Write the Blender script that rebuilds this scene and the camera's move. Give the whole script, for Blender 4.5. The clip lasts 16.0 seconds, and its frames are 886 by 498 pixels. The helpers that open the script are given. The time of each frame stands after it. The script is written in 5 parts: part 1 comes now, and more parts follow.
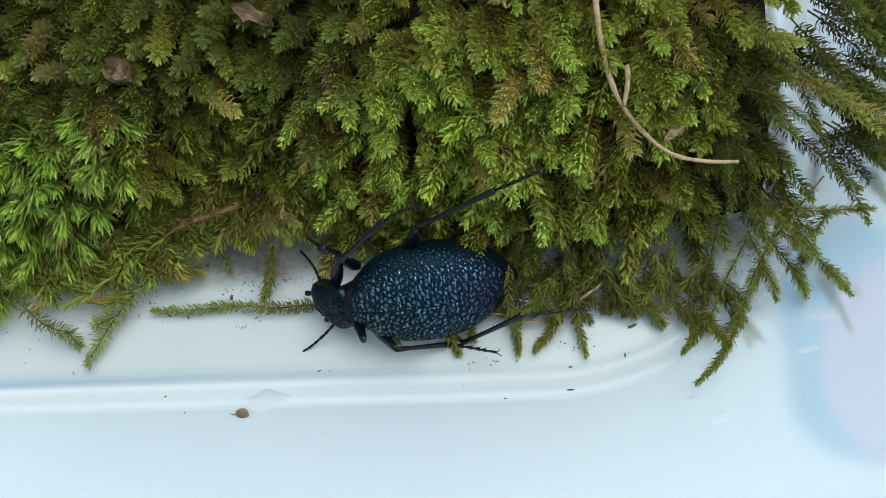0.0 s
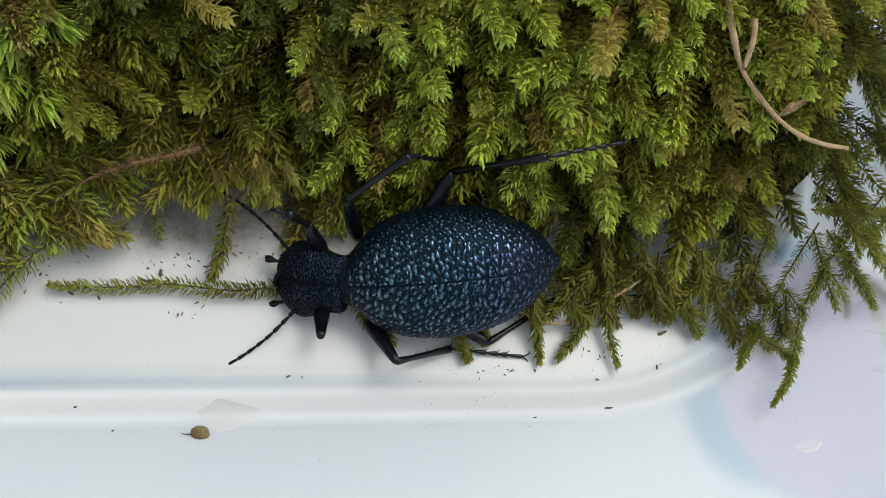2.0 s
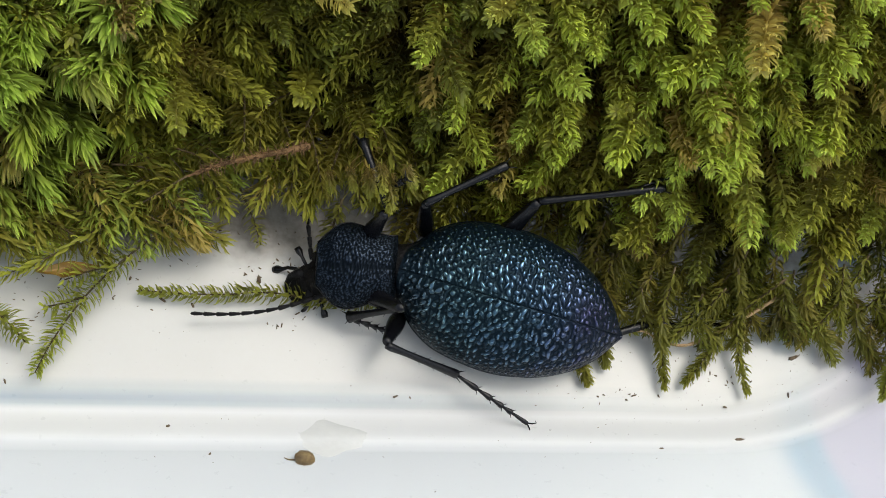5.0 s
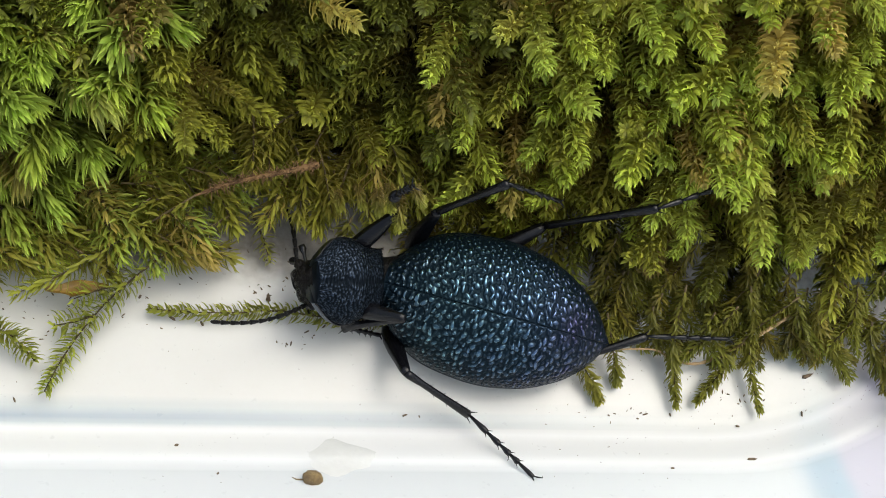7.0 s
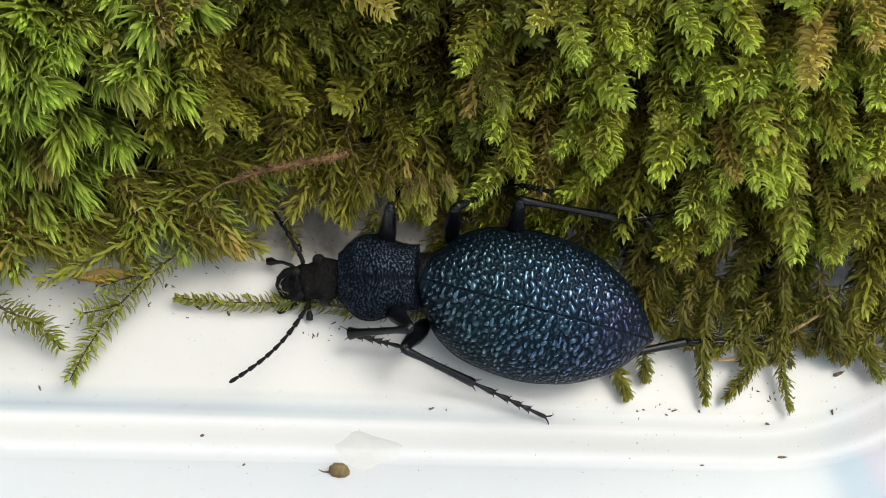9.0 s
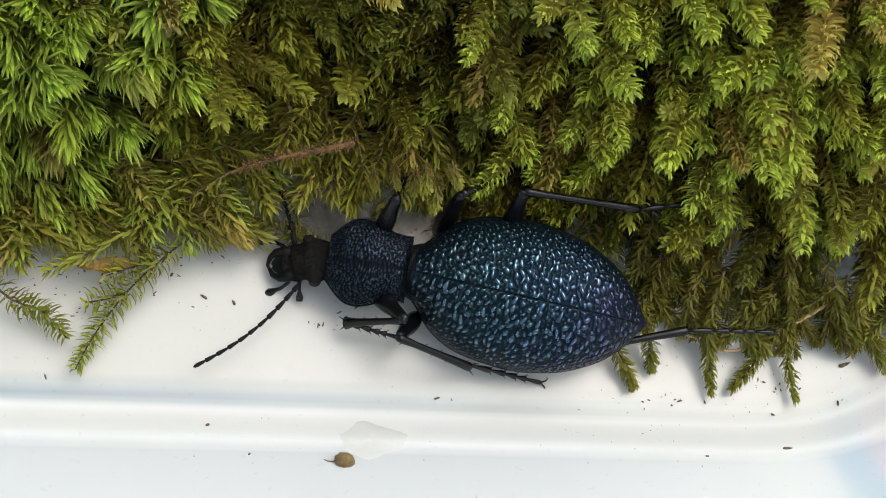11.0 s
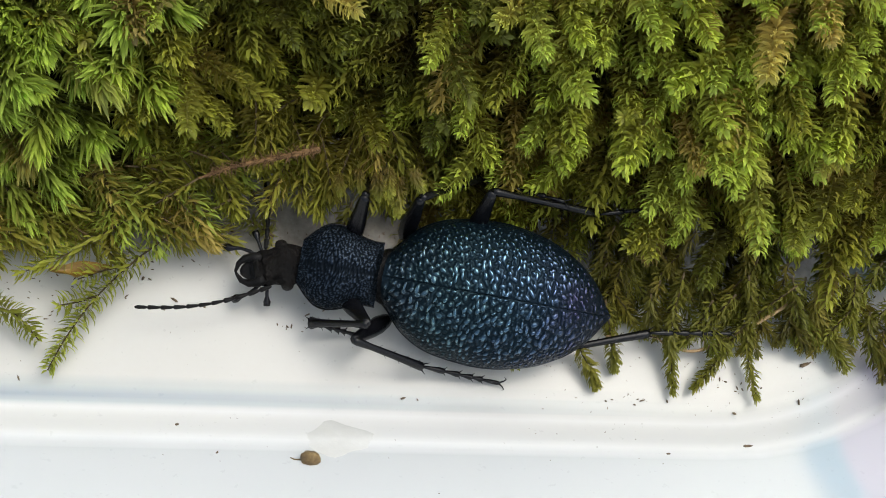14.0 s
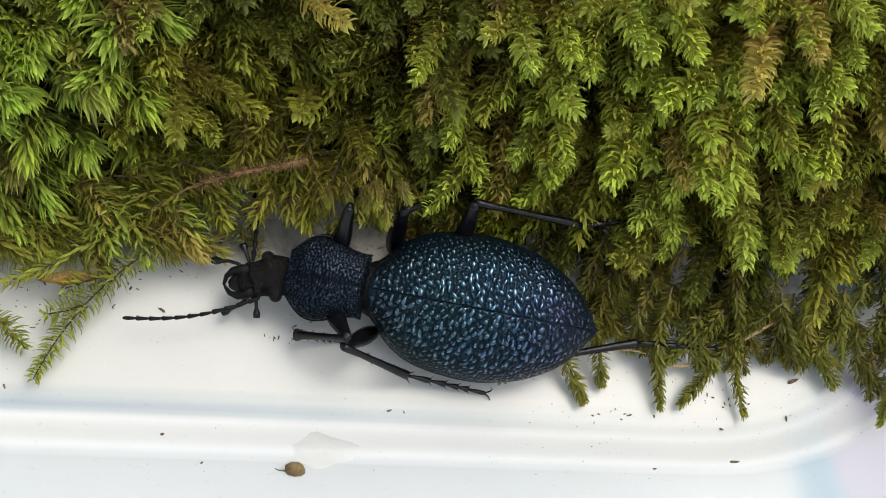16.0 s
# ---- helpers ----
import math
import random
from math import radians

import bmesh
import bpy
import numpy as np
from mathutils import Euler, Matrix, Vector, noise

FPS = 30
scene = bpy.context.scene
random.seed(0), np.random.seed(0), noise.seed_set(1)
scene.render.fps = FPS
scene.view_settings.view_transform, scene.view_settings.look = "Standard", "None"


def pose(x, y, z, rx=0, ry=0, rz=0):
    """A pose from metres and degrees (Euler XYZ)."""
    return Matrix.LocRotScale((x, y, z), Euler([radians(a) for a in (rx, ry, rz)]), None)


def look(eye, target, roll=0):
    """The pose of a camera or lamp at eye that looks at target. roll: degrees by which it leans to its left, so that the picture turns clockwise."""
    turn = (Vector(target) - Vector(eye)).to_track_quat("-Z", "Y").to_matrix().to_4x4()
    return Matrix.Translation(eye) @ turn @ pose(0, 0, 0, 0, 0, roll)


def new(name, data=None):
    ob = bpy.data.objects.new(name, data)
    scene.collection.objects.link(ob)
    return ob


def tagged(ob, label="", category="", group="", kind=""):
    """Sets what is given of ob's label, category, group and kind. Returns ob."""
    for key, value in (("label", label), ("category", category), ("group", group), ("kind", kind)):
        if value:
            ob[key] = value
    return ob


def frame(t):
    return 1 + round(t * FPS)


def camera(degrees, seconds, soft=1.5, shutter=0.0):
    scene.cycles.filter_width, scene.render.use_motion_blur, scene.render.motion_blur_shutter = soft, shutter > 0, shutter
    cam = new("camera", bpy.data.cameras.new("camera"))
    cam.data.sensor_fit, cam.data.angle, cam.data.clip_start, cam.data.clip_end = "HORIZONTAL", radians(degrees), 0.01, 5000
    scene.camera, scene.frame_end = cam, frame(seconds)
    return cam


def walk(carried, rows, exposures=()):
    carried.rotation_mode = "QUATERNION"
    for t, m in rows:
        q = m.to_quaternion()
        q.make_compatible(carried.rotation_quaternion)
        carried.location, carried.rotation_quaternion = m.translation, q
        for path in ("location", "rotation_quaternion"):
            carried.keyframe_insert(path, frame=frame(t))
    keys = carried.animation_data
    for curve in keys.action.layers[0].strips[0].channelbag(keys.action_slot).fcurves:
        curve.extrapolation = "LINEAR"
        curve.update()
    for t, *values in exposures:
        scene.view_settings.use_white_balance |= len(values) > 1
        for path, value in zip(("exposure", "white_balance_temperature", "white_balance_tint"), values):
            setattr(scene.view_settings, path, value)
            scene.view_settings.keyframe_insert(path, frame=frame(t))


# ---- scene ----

# ---- camera and its way ----
cam = camera(39.86, 16.0, soft=0.95)
walk(cam, [
    (0, pose(0.04291, -0.06546, 0.19152, 20.602, 6.407, -0.116)),
    (0.5, pose(0.01589, -0.06454, 0.18855, 20.179, 1.085, -2.011)),
    (1, pose(-0.01574, -0.05799, 0.17675, 20.292, -9.232, -4.809)),
    (1.5, pose(-0.02182, -0.05599, 0.16672, 20.496, -12.884, -4.646)),
    (2, pose(-0.01950, -0.05106, 0.14769, 20.735, -14.342, -4.013)),
    (2.5, pose(-0.01675, -0.04714, 0.13493, 20.204, -13.492, -3.089)),
    (3, pose(-0.01949, -0.04642, 0.13476, 19.808, -13.087, -2.657)),
    (3.5, pose(-0.02543, -0.04473, 0.13418, 19.459, -13.656, -2.469)),
    (4, pose(-0.02879, -0.04392, 0.13346, 19.433, -14.117, -2.184)),
    (4.2, pose(-0.02862, -0.04439, 0.13329, 19.868, -14.284, -2.300)),
    (6.5, pose(-0.02804, -0.04281, 0.13402, 20.049, -13.554, -2.053)),
    (7, pose(-0.02688, -0.04240, 0.13400, 20.063, -13.228, -1.878)),
    (7.5, pose(-0.02716, -0.04218, 0.13326, 19.977, -13.042, -1.842)),
    (8, pose(-0.02709, -0.04201, 0.13285, 19.789, -12.873, -1.389)),
    (8.5, pose(-0.02749, -0.04187, 0.13310, 19.707, -12.830, -1.102)),
    (9, pose(-0.02826, -0.04206, 0.13214, 19.582, -12.862, -1.037)),
    (9.5, pose(-0.02839, -0.04195, 0.13215, 19.438, -12.855, -0.920)),
    (12, pose(-0.02850, -0.04178, 0.13184, 18.824, -12.731, -0.798)),
    (12.5, pose(-0.02818, -0.04210, 0.13215, 18.910, -12.750, -0.838)),
    (13, pose(-0.02783, -0.04250, 0.13239, 18.995, -12.823, -0.914)),
    (13.5, pose(-0.02629, -0.04262, 0.13515, 19.068, -12.827, -0.986)),
    (14, pose(-0.02516, -0.04407, 0.13542, 19.682, -12.650, -1.080)),
    (14.5, pose(-0.02494, -0.04374, 0.13520, 19.835, -12.714, -1.131)),
    (15, pose(-0.02508, -0.04360, 0.13454, 19.901, -12.804, -1.068)),
    (15.5, pose(-0.02498, -0.04378, 0.13458, 19.965, -13.013, -0.923)),
    (16, pose(-0.02357, -0.04470, 0.13581, 20.390, -12.739, -0.541)),
], exposures=((0, -0.14, 5550, -5), (0.6, -0.18, 5750, -2), (1.5, -0.24, 6050, 1), (2.5, -0.22, 6350, 4), (3.5, -0.17, 6430, 5), (4.2, -0.13, 6470, 5), (7, 0.14, 6580, 5), (9.5, 0.13, 6580, 5), (12, -0.02, 6530, 5), (16, 0.06, 6530, 5)))

# ---- daylight from an overcast sky ----
world = bpy.data.worlds.new("sky")
scene.world = world
world.use_nodes = True
wn = world.node_tree
sky = wn.nodes.new("ShaderNodeTexSky")
sky.sky_type = "NISHITA"
sky.sun_disc = False
sky.sun_elevation, sky.sun_rotation = radians(68), radians(60)
sky.air_density, sky.dust_density = 1.0, 4.0
haze = wn.nodes.new("ShaderNodeHueSaturation")
haze.inputs["Saturation"].default_value = 0.65
wn.links.new(sky.outputs[0], haze.inputs["Color"])
wn.links.new(haze.outputs[0], wn.nodes["Background"].inputs[0])
wn.nodes["Background"].inputs[1].default_value = 0.25
sun = new("sun", bpy.data.lights.new("sun", "SUN"))
sun.data.energy, sun.data.angle, sun.data.color = 1.0, radians(60), (1.0, 0.97, 0.92)
sun.matrix_world = look((0.20, 0.12, 0.60), (0, 0, 0))

MM = 0.001


# ---- materials ----
class Nodes:
    """A short way to write a node material."""

    def __init__(self, name):
        self.mat = bpy.data.materials.new(name)
        self.mat.use_nodes = True
        self.tree = self.mat.node_tree
        self.tree.nodes.clear()

    def add(self, kind, inputs=None, **settings):
        n = self.tree.nodes.new("ShaderNode" + kind)
        for key, value in settings.items():
            setattr(n, key, value)
        for key, value in (inputs or {}).items():
            if isinstance(value, bpy.types.NodeSocket):
                self.tree.links.new(value, n.inputs[key])
            else:
                n.inputs[key].default_value = value
        return n

    def coords(self):
        return self.add("TexCoord").outputs["Object"]

    def noise(self, vec, scale, detail=3.0, rough=0.55):
        return self.add("TexNoise", {"Vector": vec, "Scale": scale, "Detail": detail, "Roughness": rough}).outputs["Fac"]

    def ramp(self, fac, stops):
        n = self.add("ValToRGB", {"Fac": fac})
        e = n.color_ramp.elements
        while len(e) < len(stops):
            e.new(0.5)
        for el, (p, c) in zip(e, stops):
            el.position, el.color = p, (*c, 1)
        return n.outputs["Color"]

    def mix(self, fac, a, b, blend="MIX"):
        n = self.add("Mix", data_type="RGBA", blend_type=blend)
        for k, v in ((0, fac), (6, a), (7, b)):
            if isinstance(v, bpy.types.NodeSocket):
                self.tree.links.new(v, n.inputs[k])
            else:
                n.inputs[k].default_value = v if k == 0 else (*v, 1)
        return n.outputs[2]

    def math(self, op, a, b=0.0):
        return self.add("Math", {0: a, 1: b}, operation=op).outputs[0]

    def bump(self, height, strength, distance):
        return self.add("Bump", {"Height": height, "Strength": strength, "Distance": distance}).outputs[0]

    def done(self, shader):
        out = self.add("OutputMaterial")
        self.tree.links.new(shader.outputs[0], out.inputs["Surface"])
        return self.mat


def plain_material(name, dark, light, rough, scale, metallic=0.0, bump=0.3, distance=0.0001, spec=0.5):
    n = Nodes(name)
    v = n.coords()
    big, fine = n.noise(v, scale), n.noise(v, scale * 6, 4)
    col = n.mix(fine, n.ramp(big, ((0.3, dark), (0.7, light))), dark, "MIX")
    return n.done(n.add("BsdfPrincipled", {"Base Color": col, "Roughness": rough, "Metallic": metallic, "Specular IOR Level": spec,
                                           "Normal": n.bump(fine, bump, distance)}))


def leaf_material(name, old, young, dry, fresh=1.0):
    n = Nodes(name)
    tip = n.add("Attribute", attribute_name="age").outputs["Fac"]
    each = n.add("Attribute", attribute_name="shoot").outputs["Fac"]
    isle = n.add("NewGeometry").outputs["Random Per Island"]
    who = n.add("ObjectInfo").outputs["Random"]
    mixed = n.math("FRACT", n.math("ADD", each, who))
    col = n.mix(n.math("POWER", tip, fresh), old, young)
    col = n.mix(n.ramp(mixed, ((0.0, (0, 0, 0)), (0.87, (0.18, 0.18, 0.18)), (0.97, (0.85, 0.85, 0.85)))), col, dry)
    vary = n.add("HueSaturation", {"Hue": n.math("ADD", n.math("MULTIPLY", mixed, 0.03), 0.487), "Saturation": 1.0,
                                   "Value": n.math("ADD", n.math("MULTIPLY", isle, 0.36), 0.82), "Color": col}).outputs[0]
    skin = n.add("BsdfPrincipled", {"Base Color": vary, "Roughness": 0.42, "Specular IOR Level": 0.45})
    thin = n.add("BsdfTranslucent", {"Color": vary})
    return n.done(n.add("MixShader", {0: 0.52, 1: skin.outputs[0], 2: thin.outputs[0]}))


def plastic_material(name, dark, light, clear):
    n = Nodes(name)
    v = n.coords()
    smear = n.noise(v, 60, 4)
    fine = n.noise(v, 900, 3)
    col = n.ramp(smear, ((0.3, dark), (0.7, light)))
    skin = n.add("BsdfPrincipled", {"Base Color": col, "Roughness": n.math("ADD", n.math("MULTIPLY", smear, 0.25), 0.12), "IOR": 1.49,
                                    "Normal": n.bump(fine, 0.06, 0.0001)})
    see = n.add("BsdfTransparent", {"Color": (0.95, 0.97, 0.97, 1)})
    return n.done(n.add("MixShader", {0: n.math("ADD", n.math("MULTIPLY", smear, 0.02), clear), 1: skin.outputs[0], 2: see.outputs[0]}))


def tray_material():
    """Milky plastic, thick and cream at the bottom and the bead, thin and clearer where it was drawn out."""
    n = Nodes("moulded_plastic")
    v = n.coords()
    thin = n.add("Attribute", attribute_name="thin").outputs["Fac"]
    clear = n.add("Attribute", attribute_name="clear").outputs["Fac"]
    smear = n.noise(v, 60, 4)
    scuff = n.noise(v, 1100, 4, 0.6)
    fine = n.noise(v, 900, 3)
    thick = n.ramp(smear, ((0.3, (0.462, 0.454, 0.423)), (0.7, (0.488, 0.480, 0.448))))
    # bluish shade of the floor's edge groove, put into the colour through clear
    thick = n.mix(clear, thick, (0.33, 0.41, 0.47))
    # brown dirt and the overhanging moss's shade, both put into the floor colour
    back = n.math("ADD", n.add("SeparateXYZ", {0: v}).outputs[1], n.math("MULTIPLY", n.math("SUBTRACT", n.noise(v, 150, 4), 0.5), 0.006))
    dirt_shade = n.add("MapRange", {"Value": back, "From Min": 0.0008, "From Max": 0.0055, "To Min": 0.0, "To Max": 0.9}, interpolation_type="SMOOTHSTEP").outputs[0]
    thick = n.mix(dirt_shade, thick, n.ramp(fine, ((0.35, (0.105, 0.082, 0.055)), (0.65, (0.185, 0.155, 0.12)))))
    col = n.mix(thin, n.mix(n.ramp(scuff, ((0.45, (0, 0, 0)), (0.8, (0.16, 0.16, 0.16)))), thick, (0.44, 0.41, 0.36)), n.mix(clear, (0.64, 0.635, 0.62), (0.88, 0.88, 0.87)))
    skin = n.add("BsdfPrincipled", {"Base Color": col, "Roughness": n.math("ADD", n.math("MULTIPLY", scuff, 0.10), 0.24), "IOR": 1.49,
                                    "Normal": n.bump(fine, 0.06, 0.0001)})
    see = n.add("BsdfTransparent", {"Color": (0.95, 0.97, 0.97, 1)})
    return n.done(n.add("MixShader", {0: n.math("ADD", n.math("MULTIPLY", clear, 0.46), 0.07), 1: skin.outputs[0], 2: see.outputs[0]}))


def cloth_material():
    """White oilcloth printed with a lilac disc and a pale blue crescent."""
    n = Nodes("printed_oilcloth")
    v = n.coords()

    def disc(x, y, r, soft):
        d = n.add("VectorMath", {0: v, 1: (x, y, -0.065)}, operation="DISTANCE").outputs["Value"]
        return n.add("MapRange", {"Value": d, "From Min": r - soft, "From Max": r + soft, "To Min": 1.0, "To Max": 0.0}, interpolation_type="SMOOTHSTEP").outputs[0]

    weave = n.noise(v, 2500, 2)
    stain = n.noise(v, 40, 3)
    white = n.ramp(stain, ((0.3, (0.78, 0.82, 0.84)), (0.7, (0.86, 0.88, 0.88))))
    col = n.mix(disc(0.1080, 0.0120, 0.0215, 0.003), white, (0.16, 0.42, 0.62))
    col = n.mix(disc(0.1015, -0.0035, 0.0150, 0.003), col, (0.16, 0.42, 0.62))
    col = n.mix(disc(0.1212, 0.0010, 0.0270, 0.0012), col, n.ramp(stain, ((0.3, (0.52, 0.46, 0.66)), (0.7, (0.60, 0.50, 0.68)))))
    return n.done(n.add("BsdfPrincipled", {"Base Color": col, "Roughness": 0.6, "Normal": n.bump(weave, 0.3, 0.0002)}))


def shell_material(name, base, stops, rough):
    """Black beetle shell whose gloss is tinted from teal to violet towards the rear."""
    n = Nodes(name)
    v = n.coords()
    x = n.add("SeparateXYZ", {0: v}).outputs[0]
    cloud = n.noise(v, 250, 4)
    fine = n.noise(v, 5000, 3)
    where = n.math("ADD", n.math("MULTIPLY", x, -1 / 0.0273), n.math("MULTIPLY", n.math("SUBTRACT", cloud, 0.5), 0.7))
    col = n.ramp(where, stops)
    top = n.add("Attribute", attribute_name="grain").outputs["Fac"]
    dull = n.math("ADD", n.math("MULTIPLY", cloud, 0.08), n.math("MULTIPLY", n.math("SUBTRACT", 1.0, top), 0.34))
    return n.done(n.add("BsdfPrincipled", {"Base Color": (*base, 1), "Roughness": n.math("ADD", dull, rough), "IOR": 1.65,
                                           "Specular IOR Level": n.math("ADD", n.math("MULTIPLY", n.math("POWER", top, 2.1), 2.7), 0.05), "Specular Tint": col, "Normal": n.bump(fine, 0.25, 0.00003)}))


PLASTIC = plastic_material("milky_plastic", (0.84, 0.82, 0.78), (0.87, 0.85, 0.82), 0.52)
TRAY = tray_material()
CLOTH = cloth_material()
MOSS = leaf_material("fresh_moss_leaf", (0.230, 0.165, 0.028), (0.590, 0.760, 0.105), (0.62, 0.40, 0.14), 0.7)
# olive-brown of older moss, darkened further for shade at foot and back
OLD_DIM_MOSS = leaf_material("old_dim_moss_leaf", (0.130, 0.098, 0.016), (0.480, 0.520, 0.066), (0.50, 0.33, 0.11), 0.85)
TUFT = leaf_material("tuft_leaf", (0.150, 0.180, 0.024), (0.64, 0.82, 0.130), (0.46, 0.34, 0.12))
# darkest copy of the moss leaf: shade of hollow, foot and back as colour
SHADE_MOSS = leaf_material("shade_moss_leaf", (0.066, 0.055, 0.010), (0.275, 0.320, 0.040), (0.34, 0.22, 0.08), 0.85)
SPRIG = leaf_material("sprig_leaf", (0.140, 0.135, 0.025), (0.46, 0.51, 0.058), (0.40, 0.31, 0.08))
STEM = plain_material("moss_stem", (0.07, 0.048, 0.020), (0.15, 0.105, 0.040), 0.7, 400)
BACKING = plain_material("dark_moss_backing", (0.016, 0.013, 0.006), (0.060, 0.048, 0.018), 0.95, 500, bump=1.0, distance=0.001, spec=0.1)
TWIG = plain_material("dry_twig", (0.32, 0.20, 0.09), (0.62, 0.45, 0.25), 0.75, 900, bump=1.0, distance=0.0002)
REDSTEM = plain_material("red_brown_stem", (0.085, 0.040, 0.012), (0.30, 0.17, 0.06), 0.8, 900, bump=0.6, distance=0.0002)
DRYLEAF = plain_material("dry_leaf", (0.10, 0.055, 0.025), (0.26, 0.16, 0.07), 0.6, 500, bump=0.6, distance=0.0003)
AMBER = plain_material("amber_leaf", (0.17, 0.095, 0.012), (0.34, 0.20, 0.03), 0.4, 500)
SEED = plain_material("seed_coat", (0.09, 0.05, 0.015), (0.38, 0.27, 0.11), 0.4, 1300, bump=0.8, distance=0.0002)
CRUMB = plain_material("soil_crumb", (0.07, 0.048, 0.028), (0.24, 0.17, 0.10), 0.9, 1500)
TEAL_STOPS = ((0.0, (0.48, 0.66, 0.80)), (0.25, (0.42, 0.75, 0.87)), (0.48, (0.40, 0.70, 1.0)), (0.74, (0.42, 0.58, 1.0)), (0.95, (0.50, 0.48, 1.0)))
ELYTRA = shell_material("granular_shell", (0.002, 0.005, 0.008), TEAL_STOPS, 0.05)
THORAX = shell_material("wrinkled_shell", (0.002, 0.003, 0.004), ((0.0, (0.45, 0.60, 0.85)), (1.0, (0.50, 0.64, 0.90))), 0.10)
BLACK = plain_material("black_chitin", (0.002, 0.002, 0.003), (0.006, 0.006, 0.007), 0.27, 700, bump=0.5, distance=0.00006, spec=0.28)
SKULL = plain_material("rugged_black_chitin", (0.003, 0.003, 0.003), (0.009, 0.006, 0.004), 0.17, 420, bump=1.0, distance=0.0006, spec=0.16)
MATT = plain_material("matt_black_chitin", (0.003, 0.003, 0.003), (0.008, 0.007, 0.007), 0.42, 900, bump=0.9, distance=0.00012, spec=0.14)
SMEAR = plain_material("dried_smear", (0.54, 0.54, 0.52), (0.62, 0.62, 0.60), 0.2, 300)


# ---- building helpers ----
def mesh_of(name, verts, faces, material, smooth=True):
    me = bpy.data.meshes.new(name)
    me.from_pydata([tuple(v) for v in verts], [], faces)
    me.materials.append(material)
    if smooth:
        me.polygons.foreach_set("use_smooth", [True] * len(me.polygons))
    me.update()
    return me


def part(name, me, parent, label=""):
    ob = new(name, me)
    ob.parent = parent
    return tagged(ob, label)


def thing(name, label, category, me=None, group="", kind=""):
    return tagged(new(name, me), label, category, group, kind)


def grid_faces(rows, cols, closed=False):
    out = []
    for i in range(rows - 1):
        for j in range(cols if closed else cols - 1):
            k = (j + 1) % cols
            out.append((i * cols + j, i * cols + k, (i + 1) * cols + k, (i + 1) * cols + j))
    return out


def tube(path, radii, sides=8, squash=1.0):
    """Rings of vertices along a path, closed at both ends."""
    path = [Vector(p) for p in path]
    verts, side = [], Vector((0, 0, 1))
    for i, p in enumerate(path):
        d = (path[min(i + 1, len(path) - 1)] - path[max(i - 1, 0)]).normalized()
        a = side - d * side.dot(d)
        a = a.normalized() if a.length > 1e-9 else d.orthogonal().normalized()
        b = d.cross(a)
        for k in range(sides):
            w = 2 * math.pi * k / sides
            verts.append(p + (a * math.cos(w) * squash + b * math.sin(w)) * radii[i])
    faces = grid_faces(len(path), sides, True)
    faces.append(tuple(range(sides - 1, -1, -1)))
    faces.append(tuple(range(len(verts) - sides, len(verts))))
    return verts, faces


def joined(pieces):
    verts, faces = [], []
    for v, f in pieces:
        n = len(verts)
        verts += [Vector(q) for q in v]
        faces += [tuple(i + n for i in q) for q in f]
    return verts, faces


def curve_through(points, n):
    """n points on a smooth curve through the given ones."""
    p = np.array(points, float)
    k = len(p)
    if k == 2:
        return [Vector(p[0] + (p[1] - p[0]) * i / (n - 1)) for i in range(n)]
    ext = np.vstack([2 * p[0] - p[1], p, 2 * p[-1] - p[-2]])
    out = []
    for i in range(n):
        s = i / (n - 1) * (k - 1)
        a = min(int(s), k - 2)
        f = s - a
        q = ext[a:a + 4]
        out.append(Vector(0.5 * (2 * q[1] + (q[2] - q[0]) * f + (2 * q[0] - 5 * q[1] + 4 * q[2] - q[3]) * f * f + (3 * q[1] - q[0] - 3 * q[2] + q[3]) * f ** 3)))
    return out


def ball(center, radii, rings=8, sides=12, jitter=0.0, rng=None):
    verts = []
    for i in range(rings + 1):
        a = math.pi * i / rings
        for j in range(sides):
            b = 2 * math.pi * j / sides
            k = 1 + (rng.uniform(-jitter, jitter) if rng else 0)
            verts.append(Vector((center[0] + radii[0] * k * math.sin(a) * math.cos(b), center[1] + radii[1] * k * math.sin(a) * math.sin(b), center[2] + radii[2] * k * math.cos(a))))
    return verts, grid_faces(rings + 1, sides, True)


# ---- the ground under the tray ----
CLOTH_Z = -0.065


def oilcloth():
    n = 60
    verts, faces = [], []
    for i in range(n + 1):
        for j in range(n + 1):
            x, y = (i / n - 0.5), (j / n - 0.5)
            x, y = x * (0.4 + 7.2 * abs(x)) + 0.02, y * (0.4 + 7.2 * abs(y)) + 0.04
            z = CLOTH_Z + 0.0004 * noise.noise((x * 18, y * 18, 0.3))
            verts.append((x, y, z))
    faces = grid_faces(n + 1, n + 1)
    ob = thing("ground", "white oilcloth printed with lilac disc and blue crescent", "tablecloth", mesh_of("ground", verts, [f[::-1] for f in faces], CLOTH), kind="structure")
    return ob


oilcloth()


# ---- the tray ----
FLOOR_X0, FLOOR_X1, FLOOR_Y0, FLOOR_Y1 = -0.095, 0.080, -0.0148, 0.105
CORNER = 0.042
PROFILE = ((0.0, 0.0), (0.0008, 0.0001), (0.0016, 0.0006), (0.0024, 0.0014), (0.0030, 0.0020), (0.0035, 0.0025), (0.0039, 0.0028), (0.0043, 0.0030), (0.0047, 0.0031), (0.0051, 0.0033),
           (0.0058, 0.0040), (0.0100, 0.0074), (0.0200, 0.0157), (0.0400, 0.0330), (0.0600, 0.0510), (0.0612, 0.0525), (0.0626, 0.0530), (0.0670, 0.0530), (0.0682, 0.0524), (0.0688, 0.0512))


